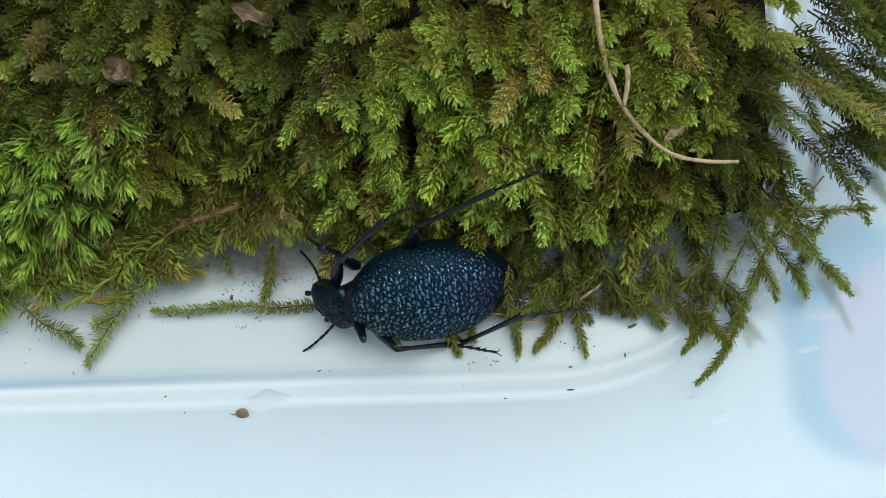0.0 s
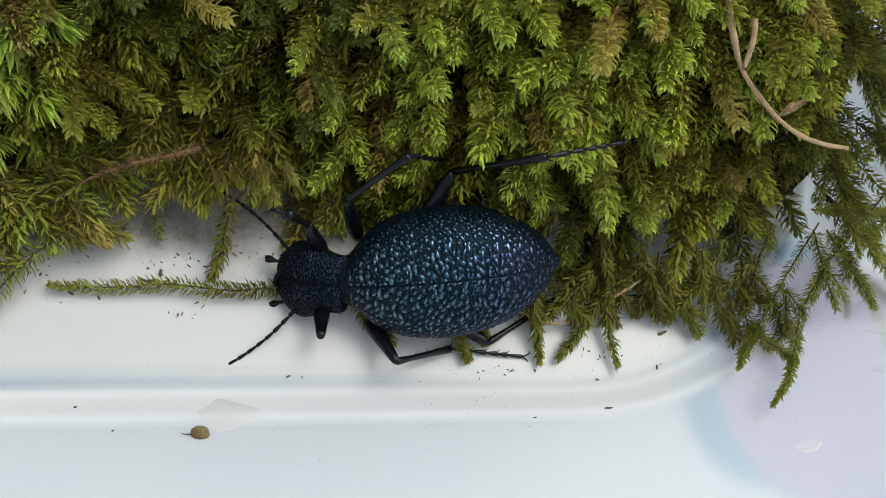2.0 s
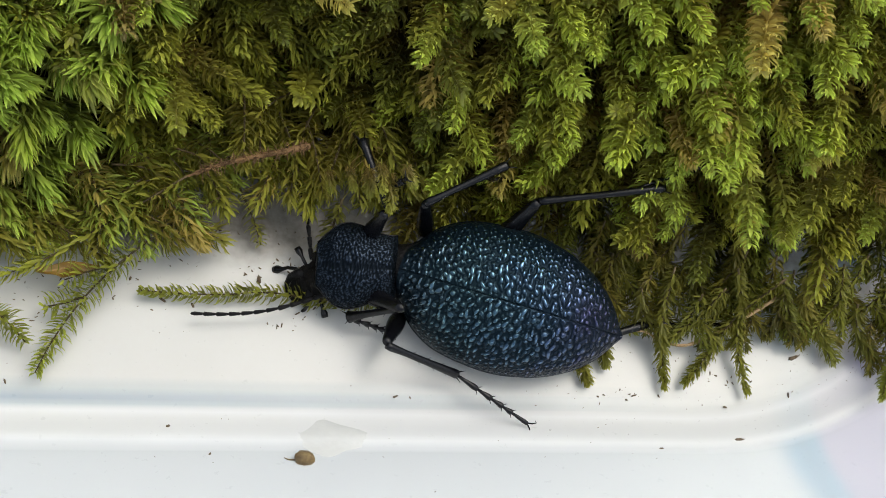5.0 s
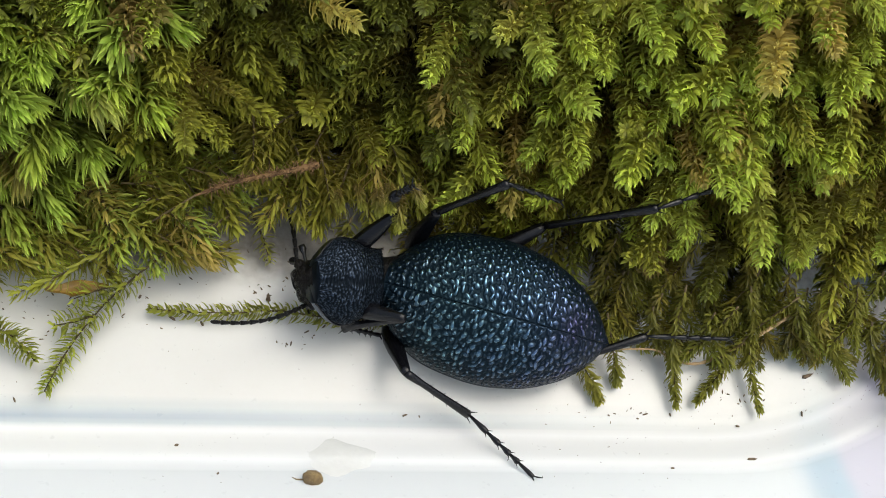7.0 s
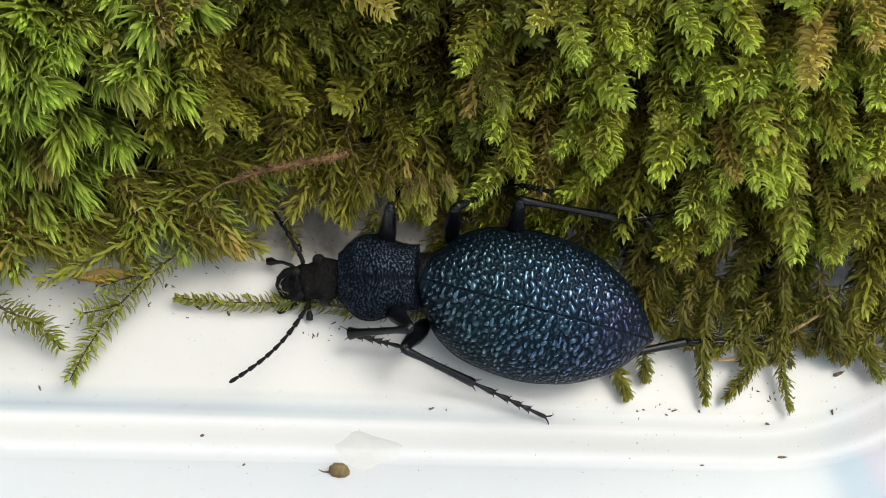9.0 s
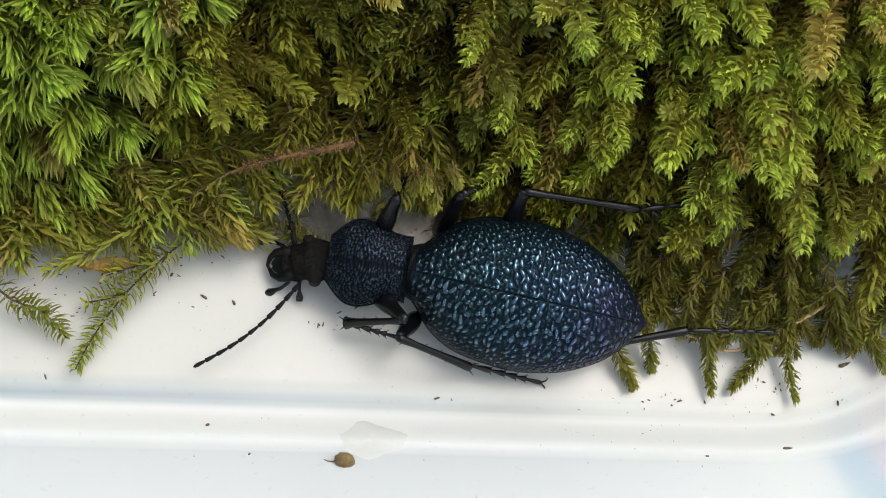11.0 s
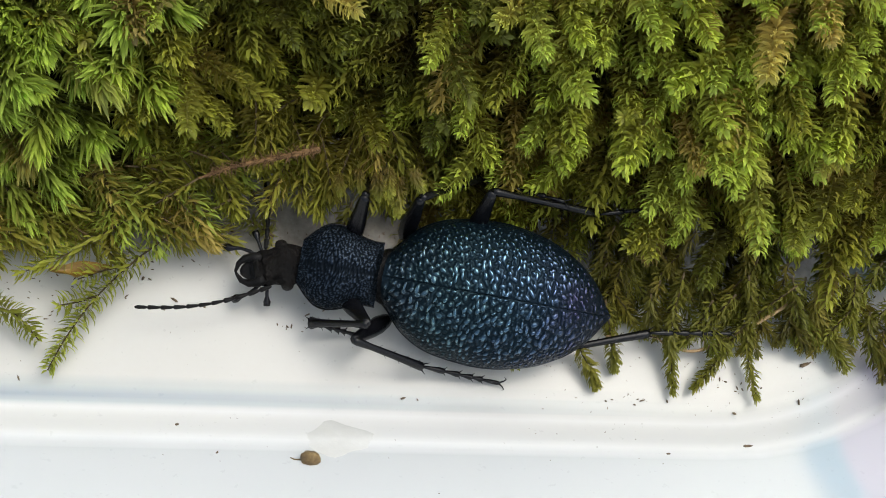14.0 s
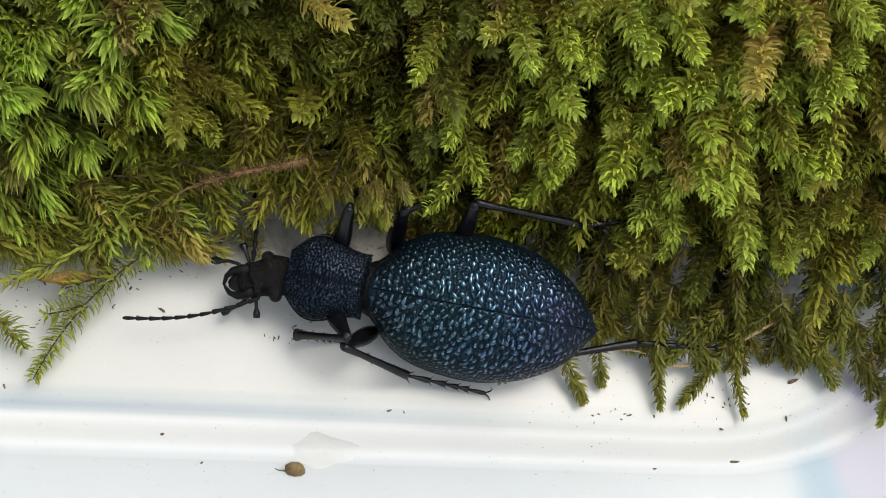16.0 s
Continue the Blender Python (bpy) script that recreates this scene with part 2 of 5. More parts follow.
def outline(offset, steps=14):
    pts = []
    cx = ((FLOOR_X1 - CORNER, FLOOR_Y0 + CORNER, -90), (FLOOR_X1 - CORNER, FLOOR_Y1 - CORNER, 0), (FLOOR_X0 + CORNER, FLOOR_Y1 - CORNER, 90), (FLOOR_X0 + CORNER, FLOOR_Y0 + CORNER, 180))
    for x, y, a0 in cx:
        for k in range(steps + 1):
            a = radians(a0 + 90 * k / steps)
            pts.append((x + (CORNER + offset) * math.cos(a), y + (CORNER + offset) * math.sin(a)))
    return pts


def profile_height(off):
    p = PROFILE
    for (a, za), (b, zb) in zip(p, p[1:]):
        if a <= off <= b:
            return za + (zb - za) * (off - a) / (b - a)
    return 0.0 if off < 0 else p[-1][1]


def tray_height(x, y):
    """The height of the tray's inner face over a place."""
    qx, qy = min(max(x, FLOOR_X0 + CORNER), FLOOR_X1 - CORNER), min(max(y, FLOOR_Y0 + CORNER), FLOOR_Y1 - CORNER)
    return profile_height(math.hypot(x - qx, y - qy) - CORNER)


def tray():
    root = thing("plastic_tray", "milky translucent plastic tray with rounded corners and raised rim", "tray")
    m = len(outline(0))
    rings = [(-0.02, 0.0), (-0.0030, 0.0), (-0.0018, -0.00005), (-0.0006, -0.00025)] + list(PROFILE)
    wall = [1.0] * (len(PROFILE) - 10)
    drawn = [0.0, 0.0, 0.0, 0.0, 0.35, 1.0, 1.0, 1.0, 1.0, 1.0, 1.0, 0.9, 0.8, 0.9] + wall
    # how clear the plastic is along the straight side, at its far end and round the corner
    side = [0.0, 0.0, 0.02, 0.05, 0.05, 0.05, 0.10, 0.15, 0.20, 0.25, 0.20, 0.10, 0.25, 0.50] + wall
    # the high values at the floor's edge also carry the groove's painted bluish shade
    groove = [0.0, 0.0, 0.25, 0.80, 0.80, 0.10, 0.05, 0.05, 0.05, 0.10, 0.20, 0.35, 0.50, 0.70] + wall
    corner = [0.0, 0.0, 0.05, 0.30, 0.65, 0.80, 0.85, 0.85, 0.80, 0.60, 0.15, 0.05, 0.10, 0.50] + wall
    verts, thin, see = [], [], []
    for k, (off, z) in enumerate(rings):
        verts += [(x, y, z) for x, y in outline(off)]
        thin += [drawn[k]] * m
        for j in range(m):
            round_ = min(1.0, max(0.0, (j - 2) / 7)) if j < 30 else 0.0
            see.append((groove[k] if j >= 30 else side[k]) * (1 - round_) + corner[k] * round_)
    faces = [tuple(f[::-1]) for f in grid_faces(len(rings), m, True)]
    faces.append(tuple(range(m)))
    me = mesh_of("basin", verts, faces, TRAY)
    me.attributes.new("thin", "FLOAT", "POINT").data.foreach_set("value", thin)
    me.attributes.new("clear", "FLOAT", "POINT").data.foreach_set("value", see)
    part("basin", me, root)
    # outer skirt on which the tray stands
    skirt = ((0.0689, 0.0510), (0.0700, 0.030), (0.0715, -0.020), (0.0740, -0.0645), (0.0760, -0.0645), (0.0735, -0.020), (0.0720, 0.030), (0.0696, 0.0524))
    verts = []
    for off, z in skirt:
        verts += [(x, y, z) for x, y in outline(off)]
    part("skirt", mesh_of("skirt", verts, [f[::-1] for f in grid_faces(len(skirt), m, True)], PLASTIC), root)
    return root


tray()


# ---- moss ----
def leaf_arrays(path, rng, count, length, width, spread0, spread1, flat=0.75, first=0.12, blunt=0.44, curl=46):
    """Small keeled leaves set in a spiral along a path, each arching over towards the path's end. Gives vertices, triangles and the age value of each vertex."""
    verts, tris, age = [], [], []
    n = len(path)
    for i in range(count):
        s = first + (1 - first) * i / (count - 1)
        f = s * (n - 1)
        a = min(int(f), n - 2)
        p = path[a].lerp(path[a + 1], f - a)
        d = (path[a + 1] - path[a]).normalized()
        up = Vector((0, 0, 1)) - d * d.z
        up = up.normalized() if up.length > 1e-6 else d.orthogonal().normalized()
        side = d.cross(up)
        w = 2.39996 * i + rng.uniform(-0.4, 0.4)
        out = (side * math.cos(w) + up * math.sin(w) * flat).normalized()
        across = d.cross(out).normalized()
        tilt = spread0 + (spread1 - spread0) * s ** 1.6 + rng.uniform(-17, 17)
        bow = curl * rng.uniform(0.6, 1.3)
        swell = math.sin(math.pi * min(1, 0.25 + 0.62 * s)) ** 0.7
        ln = length * (0.55 + 0.5 * swell) * rng.uniform(0.75, 1.2) * (1 - 0.30 * max(0, s - 0.8) / 0.2)
        wd = width * rng.uniform(0.8, 1.2)
        twist = rng.uniform(-0.35, 0.35)
        spine, norms, q = [], [], p
        for step, share in ((0.35, 0.38), (0.0, 0.36), (-0.6, 0.26)):
            g = radians(max(tilt + bow * step, -25))
            axis = d * math.cos(g) + out * math.sin(g)
            q = q + (axis + across * twist * 0.3 * (0.35 - step)) * ln * share
            spine.append(q)
            norms.append(out * math.cos(g) - d * math.sin(g))
        e = (across + norms[1] * twist).normalized()
        (a1, a2, a3), keel = spine, wd * 0.22
        k = len(verts)
        verts += [p, a1 + e * wd * 0.5, a1 - norms[0] * keel, a1 - e * wd * 0.5, a2 + e * wd * blunt, a2 - norms[1] * keel * 0.8, a2 - e * wd * blunt, a3]
        tris += [(k, k + 1, k + 2), (k, k + 2, k + 3), (k + 1, k + 4, k + 5), (k + 1, k + 5, k + 2), (k + 2, k + 5, k + 6), (k + 2, k + 6, k + 3), (k + 4, k + 7, k + 5), (k + 5, k + 7, k + 6)]
        base = min(1.0, max(0.0, (s - 0.25) / 0.75)) ** 1.15
        age += [base * 0.25] + [base * 0.6] * 3 + [base * 0.85] * 3 + [base]
    return verts, tris, age


def stem_arrays(path, r0, r1, sides=4):
    n = len(path)
    v, f = tube(path, [r0 + (r1 - r0) * i / (n - 1) for i in range(n)], sides)
    tri = []
    for q in f:
        tri += [(q[0], q[i], q[i + 1]) for i in range(1, len(q) - 1)]
    return v, tri


def shoot_arrays(rng, length, leaves, leaf, width, s0, s1, droop=0.35, flat=0.75, blunt=0.44, curl=46):
    """A shoot from the origin along +x that droops, as arrays."""
    path = []
    sway = rng.uniform(-0.12, 0.12)
    for i in range(8):
        s = i / 7
        path.append(Vector((length * s, length * sway * s * s, -length * droop * s * s)))
    v, t, a = leaf_arrays(path, rng, leaves, leaf, width, s0, s1, flat, blunt=blunt, curl=curl)
    k = len(v)
    sv, st = stem_arrays(path, 0.00015, 0.00006)
    v += sv
    t += [tuple(i + k for i in q) for q in st]
    a += [0.3] * len(sv)
    return np.array([tuple(q) for q in v], float), np.array(t, int), np.array(a, float)


def mesh_from_arrays(name, verts, tris, age, shoot, material):
    me = bpy.data.meshes.new(name)
    me.vertices.add(len(verts))
    me.vertices.foreach_set("co", np.ascontiguousarray(verts, dtype=np.float32).ravel())
    me.loops.add(3 * len(tris))
    me.loops.foreach_set("vertex_index", np.ascontiguousarray(tris, dtype=np.int32).ravel())
    me.polygons.add(len(tris))
    me.polygons.foreach_set("loop_start", np.arange(0, 3 * len(tris), 3, dtype=np.int32))
    me.polygons.foreach_set("use_smooth", np.ones(len(tris), dtype=bool))
    me.update(calc_edges=True)
    for key, vals in (("age", age), ("shoot", shoot)):
        me.attributes.new(key, "FLOAT", "POINT").data.foreach_set("value", np.ascontiguousarray(vals, dtype=np.float32))
    me.materials.append(material)
    me.validate()
    return me


def piecewise(x, table):
    return float(np.interp(x, [q[0] for q in table], [q[1] for q in table]))


FOOT = ((-9, -0.6), (-6, -0.3), (-4, 0.1), (-3, 0.4), (-2.4, 0.75), (-1.9, 1.2), (-1.3, 1.3), (-0.9, 1.0), (-0.4, 0.8), (0, 0.8), (1, 0.8), (2, 0.6), (3, 0.35), (4, 0.3), (5, 0.3), (6, 0.4), (7, 0.5), (8, 0.9), (9, 1.6), (10.5, 3.2))
WALL = ((-9, 0.0), (-5, 0.1), (-4, 0.3), (-3, 0.85), (-2, 1.45), (-1, 1.6), (-0.3, 1.4), (0.3, 0.95), (1.5, 0.6), (3, 0.25), (4.5, 0.12), (6, -0.1), (7.5, 0.0), (9, 0.8), (10.5, 2.5))
TALL = ((-9, 2.2), (-4, 2.3), (-3, 2.7), (-2, 2.9), (-1, 2.7), (0, 2.8), (1.5, 3.2), (3, 3.6), (4.5, 4.0), (6, 3.8), (7.5, 3.2), (9, 2.0), (10.5, 1.5))
RUN = ((-9, 2.0), (-3, 2.0), (-2, 1.6), (-1, 1.8), (0, 1.7), (1.5, 2.2), (3, 2.6), (4.5, 3.0), (6, 2.8), (7.5, 2.6), (9, 2.5))


def moss_height(x, y):
    """The outer face of the moss, in centimetres: a low apron at its foot and a steep overhanging bank behind."""
    apron = 0.40 * min(1.0, max(0.0, (y - piecewise(x, FOOT)) / 0.5))
    s = min(1.0, max(0.0, (y - piecewise(x, WALL)) / piecewise(x, RUN)))
    lump = 0.16 * noise.noise((x * 0.9, y * 0.9, 4.0)) + 0.12 * noise.noise((x * 2.1, y * 2.1, 9.0))
    return max(apron, piecewise(x, TALL) * (1 - (1 - s) ** 1.8) + lump * min(1, s * 3))


def slope(x, y, e=0.12):
    return (moss_height(x + e, y) - moss_height(x - e, y)) / (2 * e), (moss_height(x, y + e) - moss_height(x, y - e)) / (2 * e)


def frame_matrix(p, d, up=Vector((0, 0, 1))):
    d = d.normalized()
    z = up - d * up.dot(d)
    z = z.normalized() if z.length > 1e-6 else d.orthogonal().normalized()
    y = z.cross(d)
    m = Matrix((d, y, z)).transposed().to_4x4()
    m.translation = p
    return m


# a sheet added behind the shoots, coloured near black so their gaps look dark
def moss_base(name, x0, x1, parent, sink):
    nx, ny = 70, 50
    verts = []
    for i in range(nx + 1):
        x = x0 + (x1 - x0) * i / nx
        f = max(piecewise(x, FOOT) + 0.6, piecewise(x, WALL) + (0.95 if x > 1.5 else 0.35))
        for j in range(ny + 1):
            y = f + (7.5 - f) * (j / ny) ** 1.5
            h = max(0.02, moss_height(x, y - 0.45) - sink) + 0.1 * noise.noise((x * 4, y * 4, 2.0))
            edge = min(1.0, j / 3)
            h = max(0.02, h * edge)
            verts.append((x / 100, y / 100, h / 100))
    part("backing", mesh_of(name, verts, [f[::-1] for f in grid_faces(nx + 1, ny + 1)], BACKING), parent, "dark brown backing sheet added under the moss")


def moss_cushion():
    rng = random.Random(5)
    root = thing("moss_cushion", "thick cushion of drooping yellow-green feathery moss", "moss")
    kinds = [shoot_arrays(rng, rng.uniform(0.0075, 0.0105), rng.randint(140, 160), rng.uniform(0.0018, 0.0022), rng.uniform(0.00034, 0.00041), 68, 50, rng.uniform(0.1, 0.45), 1.0, curl=64, blunt=0.37) for _ in range(14)]
    loose = len(kinds)
    kinds += [shoot_arrays(rng, rng.uniform(0.011, 0.016), rng.randint(150, 180), rng.uniform(0.0014, 0.0017), 0.00038, 70, 48, rng.uniform(0.05, 0.3), 1.0, blunt=0.34, curl=60) for _ in range(6)]
    near_meshes = [[mesh_from_arrays("moss_shoot", v, t, a, np.zeros(len(v)), m) for v, t, a in kinds] for m in (MOSS, OLD_DIM_MOSS, SHADE_MOSS)]
    places = []
    for column in range(69):
        x0 = -7.6 + column * 0.28
        py = piecewise(x0, FOOT) + rng.uniform(-0.15, 0.05)
        while py < 5.2:
            px = x0 + rng.uniform(-0.14, 0.14)
            gx, gy = slope(px, py)
            h = moss_height(px, py)
            n = Vector((-gx, -gy, 1)).normalized()
            d = Vector((0, -0.60, -0.10)) + n * rng.uniform(0.4, 1.15) + Vector((rng.gauss(-0.3 * gx, 0.24), rng.gauss(0, 0.16), rng.gauss(0, 0.15)))
            straggly = px > 6.6 + rng.uniform(0, 1.8)
            if px > 6.0:
                d += Vector((0.12, -0.12, -0.05)) * (px - 6.0)
            gap = min((Vector(q) - Vector((px, py))).length for q in ((4.85, 2.6), (4.88, 2.25), (4.95, 1.95), (5.07, 1.7), (5.28, 1.4), (5.52, 1.1), (5.8, 0.82), (6.25, 0.8), (6.75, 0.85)))
            if h < 0.5:
                d.z = abs(d.z) * 0.3 + 0.05
            base = Vector((px, py, h)) - n * (rng.uniform(0.0, 0.75) + max(0.0, 0.55 - gap)) - d.normalized() * 0.4
            base.z = max(base.z, 0.12)
            m = frame_matrix(base / 100, d, n) @ pose(0, 0, 0, rng.uniform(-35, 35))
            wall = piecewise(px, WALL)
            skip = px < -3.3 and py < 2.2
            skip = skip or (py < wall - 0.1 and px < 0.5)
            skip = skip or (px > 2.2 and h < 1.0 and rng.random() < 0.5)
            skip = skip or (px > 5.6 and rng.random() < min(0.68, (px - 5.5) * 0.32))
            tip = base + d.normalized() * 0.95
            skip = skip or (1.0 < px < 3.2 and tip.y < min(0.42, 0.42 - 0.9 * (tip.x - 2.0)) and tip.z > 0.45)
            if not skip:
                # darker leaf copies stand in for shade at the foot, hollow and back
                aged_dim = (py - wall) / 1.7 + max(0.0, min(1.0, px + 0.6)) * 0.6 - 0.6 + rng.gauss(0, 0.3) < 0.42 or rng.random() < (px - 3.4) * 0.28 or (px < 0.4 and py > 2.2 and rng.random() < 0.8) or (py > 2.7 and rng.random() < 0.8)
                places.append((px, py, m @ Matrix.Scale(rng.uniform(0.92, 1.38), 4), rng.randrange(loose, len(kinds)) if straggly else rng.randrange(loose), 2 if (px < 1.2 and py > 2.3 + rng.gauss(0, 0.15) and rng.random() < 0.92) or (-1.6 < px < 0.8 and 1.2 < py < 2.3 and rng.random() < 0.4) or (px > 2.2 and h < 1.0) or rng.random() < (px - 6.2) * 0.5 else int(aged_dim)))
            py += (0.285 if py < 4.0 else 0.40) * rng.uniform(0.7, 1.3) / math.sqrt(1 + gy * gy)
    # tips that overhang the beetle
    for a, b in (((-0.27, 0.72, 1.75), (-0.13, 0.27, 1.30)), ((-0.46, 0.80, 1.60), (-0.36, 0.40, 1.25)), ((-0.66, 0.87, 1.50), (-0.56, 0.53, 1.15)), ((-0.39, 0.74, 1.90), (-0.30, 0.34, 1.55)), ((-0.12, 0.73, 1.90), (0.00, 0.39, 1.50)), ((-0.83, 0.87, 1.30), (-0.81, 0.58, 1.00))):
        a, b = Vector(a), Vector(b)
        m = frame_matrix(a / 100, b - a) @ pose(0, 0, 0, rng.uniform(-35, 35)) @ Matrix.Scale((b - a).length / 1.1, 4)
        places.append((a.x, piecewise(a.x, FOOT), m, rng.randrange(loose), 1))
    near = sorted((q for q in places if -0.8 < q[0] < 5.2), key=lambda q: q[1])[:298]
    chosen = set(id(q) for q in near)
    for q in near:
        ob = part("moss_shoot", near_meshes[q[4]][q[3]], root)
        ob.matrix_basis = q[2]
    for old, material in enumerate((MOSS, OLD_DIM_MOSS, SHADE_MOSS)):
        vs, ts, ages, each, k = [], [], [], [], 0
        for q in places:
            if id(q) in chosen or q[4] != old:
                continue
            v, t, a = kinds[q[3]]
            m = np.array(q[2])
            vs.append(v @ m[:3, :3].T + m[:3, 3])
            ts.append(t + k)
            ages.append(a)
            each.append(np.full(len(v), rng.random()))
            k += len(v)
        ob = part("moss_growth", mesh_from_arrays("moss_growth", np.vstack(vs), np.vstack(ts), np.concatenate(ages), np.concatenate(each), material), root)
        tagged(ob, kind="stuff")
    moss_base("backing", -3.2, 7.4, root, 0.7)
    return root


def moss_tuft():
    rng = random.Random(8)
    root = thing("moss_tuft", "low tuft of bright spiky star-tipped moss", "moss")
    kinds = [shoot_arrays(rng, rng.uniform(0.007, 0.010), rng.randint(120, 140), 0.0044, 0.00052, 46, 18, rng.uniform(0.0, 0.3), 0.95, 0.30, 22) for _ in range(10)]
    near_meshes = [mesh_from_arrays("tuft_shoot", v, t, a, np.zeros(len(v)), TUFT) for v, t, a in kinds]
    places = []
    y = -1.2
    while y < 2.4:
        x = -7.0
        while x < -2.6:
            px, py = x + rng.uniform(-0.12, 0.12), y + rng.uniform(-0.12, 0.12)
            x += 0.30
            if py < piecewise(px, FOOT) + rng.uniform(0.05, 0.35):
                continue
            if px > -3.3 and rng.random() < (px + 3.3) * 1.6:
                continue
            gx, gy = slope(px, py)
            n = Vector((-gx, -gy, 1)).normalized()
            h = moss_height(px, py)
            d = n * 0.65 + Vector((0.22, -0.7, -0.1)) + Vector((rng.gauss(0, 0.28), rng.gauss(0, 0.2), rng.gauss(0, 0.12)))
            d.z = max(d.z, 0.05)
            base = Vector((px, py, h)) - n * rng.uniform(0.2, 0.45) - d.normalized() * 0.4
            base.z = max(base.z, 0.1)
            places.append((px, py, frame_matrix(base / 100, d, n) @ pose(0, 0, 0, rng.uniform(0, 360)) @ Matrix.Scale(rng.uniform(0.8, 1.25), 4), rng.randrange(len(kinds))))
        y += 0.27
    near = sorted((q for q in places if q[0] > -4.8), key=lambda q: q[1])[:160]
    chosen = set(id(q) for q in near)
    for q in near:
        ob = part("moss_shoot", near_meshes[q[3]], root)
        ob.matrix_basis = q[2]
    vs, ts, ages, each, k = [], [], [], [], 0
    for q in places:
        if id(q) in chosen:
            continue
        v, t, a = kinds[q[3]]
        m = np.array(q[2])
        vs.append(v @ m[:3, :3].T + m[:3, 3])
        ts.append(t + k)
        ages.append(a)
        each.append(np.full(len(v), rng.random()))
        k += len(v)
    ob = part("moss_growth", mesh_from_arrays("tuft_growth", np.vstack(vs), np.vstack(ts), np.concatenate(ages), np.concatenate(each), TUFT), root)
    tagged(ob, kind="stuff")
    moss_base("tuft_backing", -8.0, -3.2, root, 0.6)
    return root


moss_cushion()
moss_tuft()


def sprig(label, points, leaf=0.0022, width=0.0005, density=9.0, origin=None, branches=(), seed=1, age=1.0, material=None, spread=80):
    """A single moss branch lying along a curve through points in centimetres."""
    rng = random.Random(seed)
    o = Vector(origin or points[0]) / 100
    root = thing("moss_sprig", label, "moss", group="loose moss sprigs")
    root.location = o
    leaves, stems = [], []
    for pts in (points, *branches):
        pts = [Vector(p) / 100 - o for p in pts]
        length = sum((b - a).length for a, b in zip(pts, pts[1:]))
        path = curve_through(pts, 14)
        leaves.append(leaf_arrays(path, rng, max(12, int(length * 1000 * density)), leaf, width, spread, spread - 22, 1.0, 0.03, 0.30, 46))
        n = len(path)
        stems.append(tube(path, [0.00015 - 0.00008 * i / (n - 1) for i in range(n)], 5))
    v, f = joined(stems)
    part("stem", mesh_of("stem", v, f, STEM), root, "thin dark brown stem")
    vs, ts, ages, k = [], [], [], 0
    for lv, lt, la in leaves:
        vs.append(np.array([tuple(q) for q in lv]))
        ts.append(np.array(lt) + k)
        ages.append((0.35 + 0.65 * np.array(la)) * age)
        k += len(lv)
    tagged(part("foliage", mesh_from_arrays("foliage", np.vstack(vs), np.vstack(ts), np.concatenate(ages), np.full(k, rng.random() * 0.8), material or SPRIG), root), kind="stuff")
    return root


DARK = "dark green moss sprig lying on the white tray"
sprig("bright tipped moss sprig reaching out over the tray floor", ((-1.92, 0.71, 0.7), (-2.48, 0.36, 0.6), (-2.97, -0.02, 0.45), (-3.33, -0.38, 0.3), (-3.62, -0.82, 0.22), (-3.79, -1.21, 0.22)), 0.0020, 0.00044, 11, seed=3,
      branches=(((-3.02, -0.06, 0.45), (-3.28, -0.12, 0.4), (-3.55, -0.22, 0.35)), ((-3.33, -0.38, 0.3), (-3.55, -0.46, 0.28), (-3.75, -0.50, 0.25))))
sprig(DARK, ((-5.2, 0.1, 0.5), (-4.52, -0.52, 0.45), (-4.18, -0.62, 0.3), (-3.91, -0.88, 0.22)), 0.0020, 0.00044, 11, seed=4, age=0.7)
LOOSE = sprig("loose moss sprig lying in front of the beetle", ((0.12, -0.27, 0.14), (-0.18, -0.25, 0.15), (-0.51, -0.29, 0.16), (-0.89, -0.27, 0.18), (-1.39, -0.21, 0.15), (-1.82, -0.25, 0.14), (-2.31, -0.26, 0.14), (-2.75, -0.24, 0.15)), 0.0016, 0.00052, 11, seed=5, age=0.55, spread=70, origin=(-0.13, -0.24, 0.15))
sprig("short upright moss sprig leaning on the loose one", ((-0.60, 0.75, 0.7), (-0.68, 0.45, 0.45), (-0.74, 0.15, 0.28), (-0.84, -0.16, 0.2)), 0.0018, 0.00052, 12, seed=6, age=0.45, spread=60)
sprig(DARK, ((-1.75, 0.95, 0.5), (-1.55, 0.6, 0.3), (-1.45, 0.35, 0.18)), 0.0014, 0.00034, 10, seed=7, age=0.6)
sprig("long mossy stem trailing along the cushion's foot", ((-2.33, 0.85, 0.85), (-2.68, 0.63, 0.75), (-3.20, 0.29, 0.65), (-3.70, -0.03, 0.55), (-4.15, -0.24, 0.50)), 0.0022, 0.00042, 9, seed=8, age=0.8, spread=62)
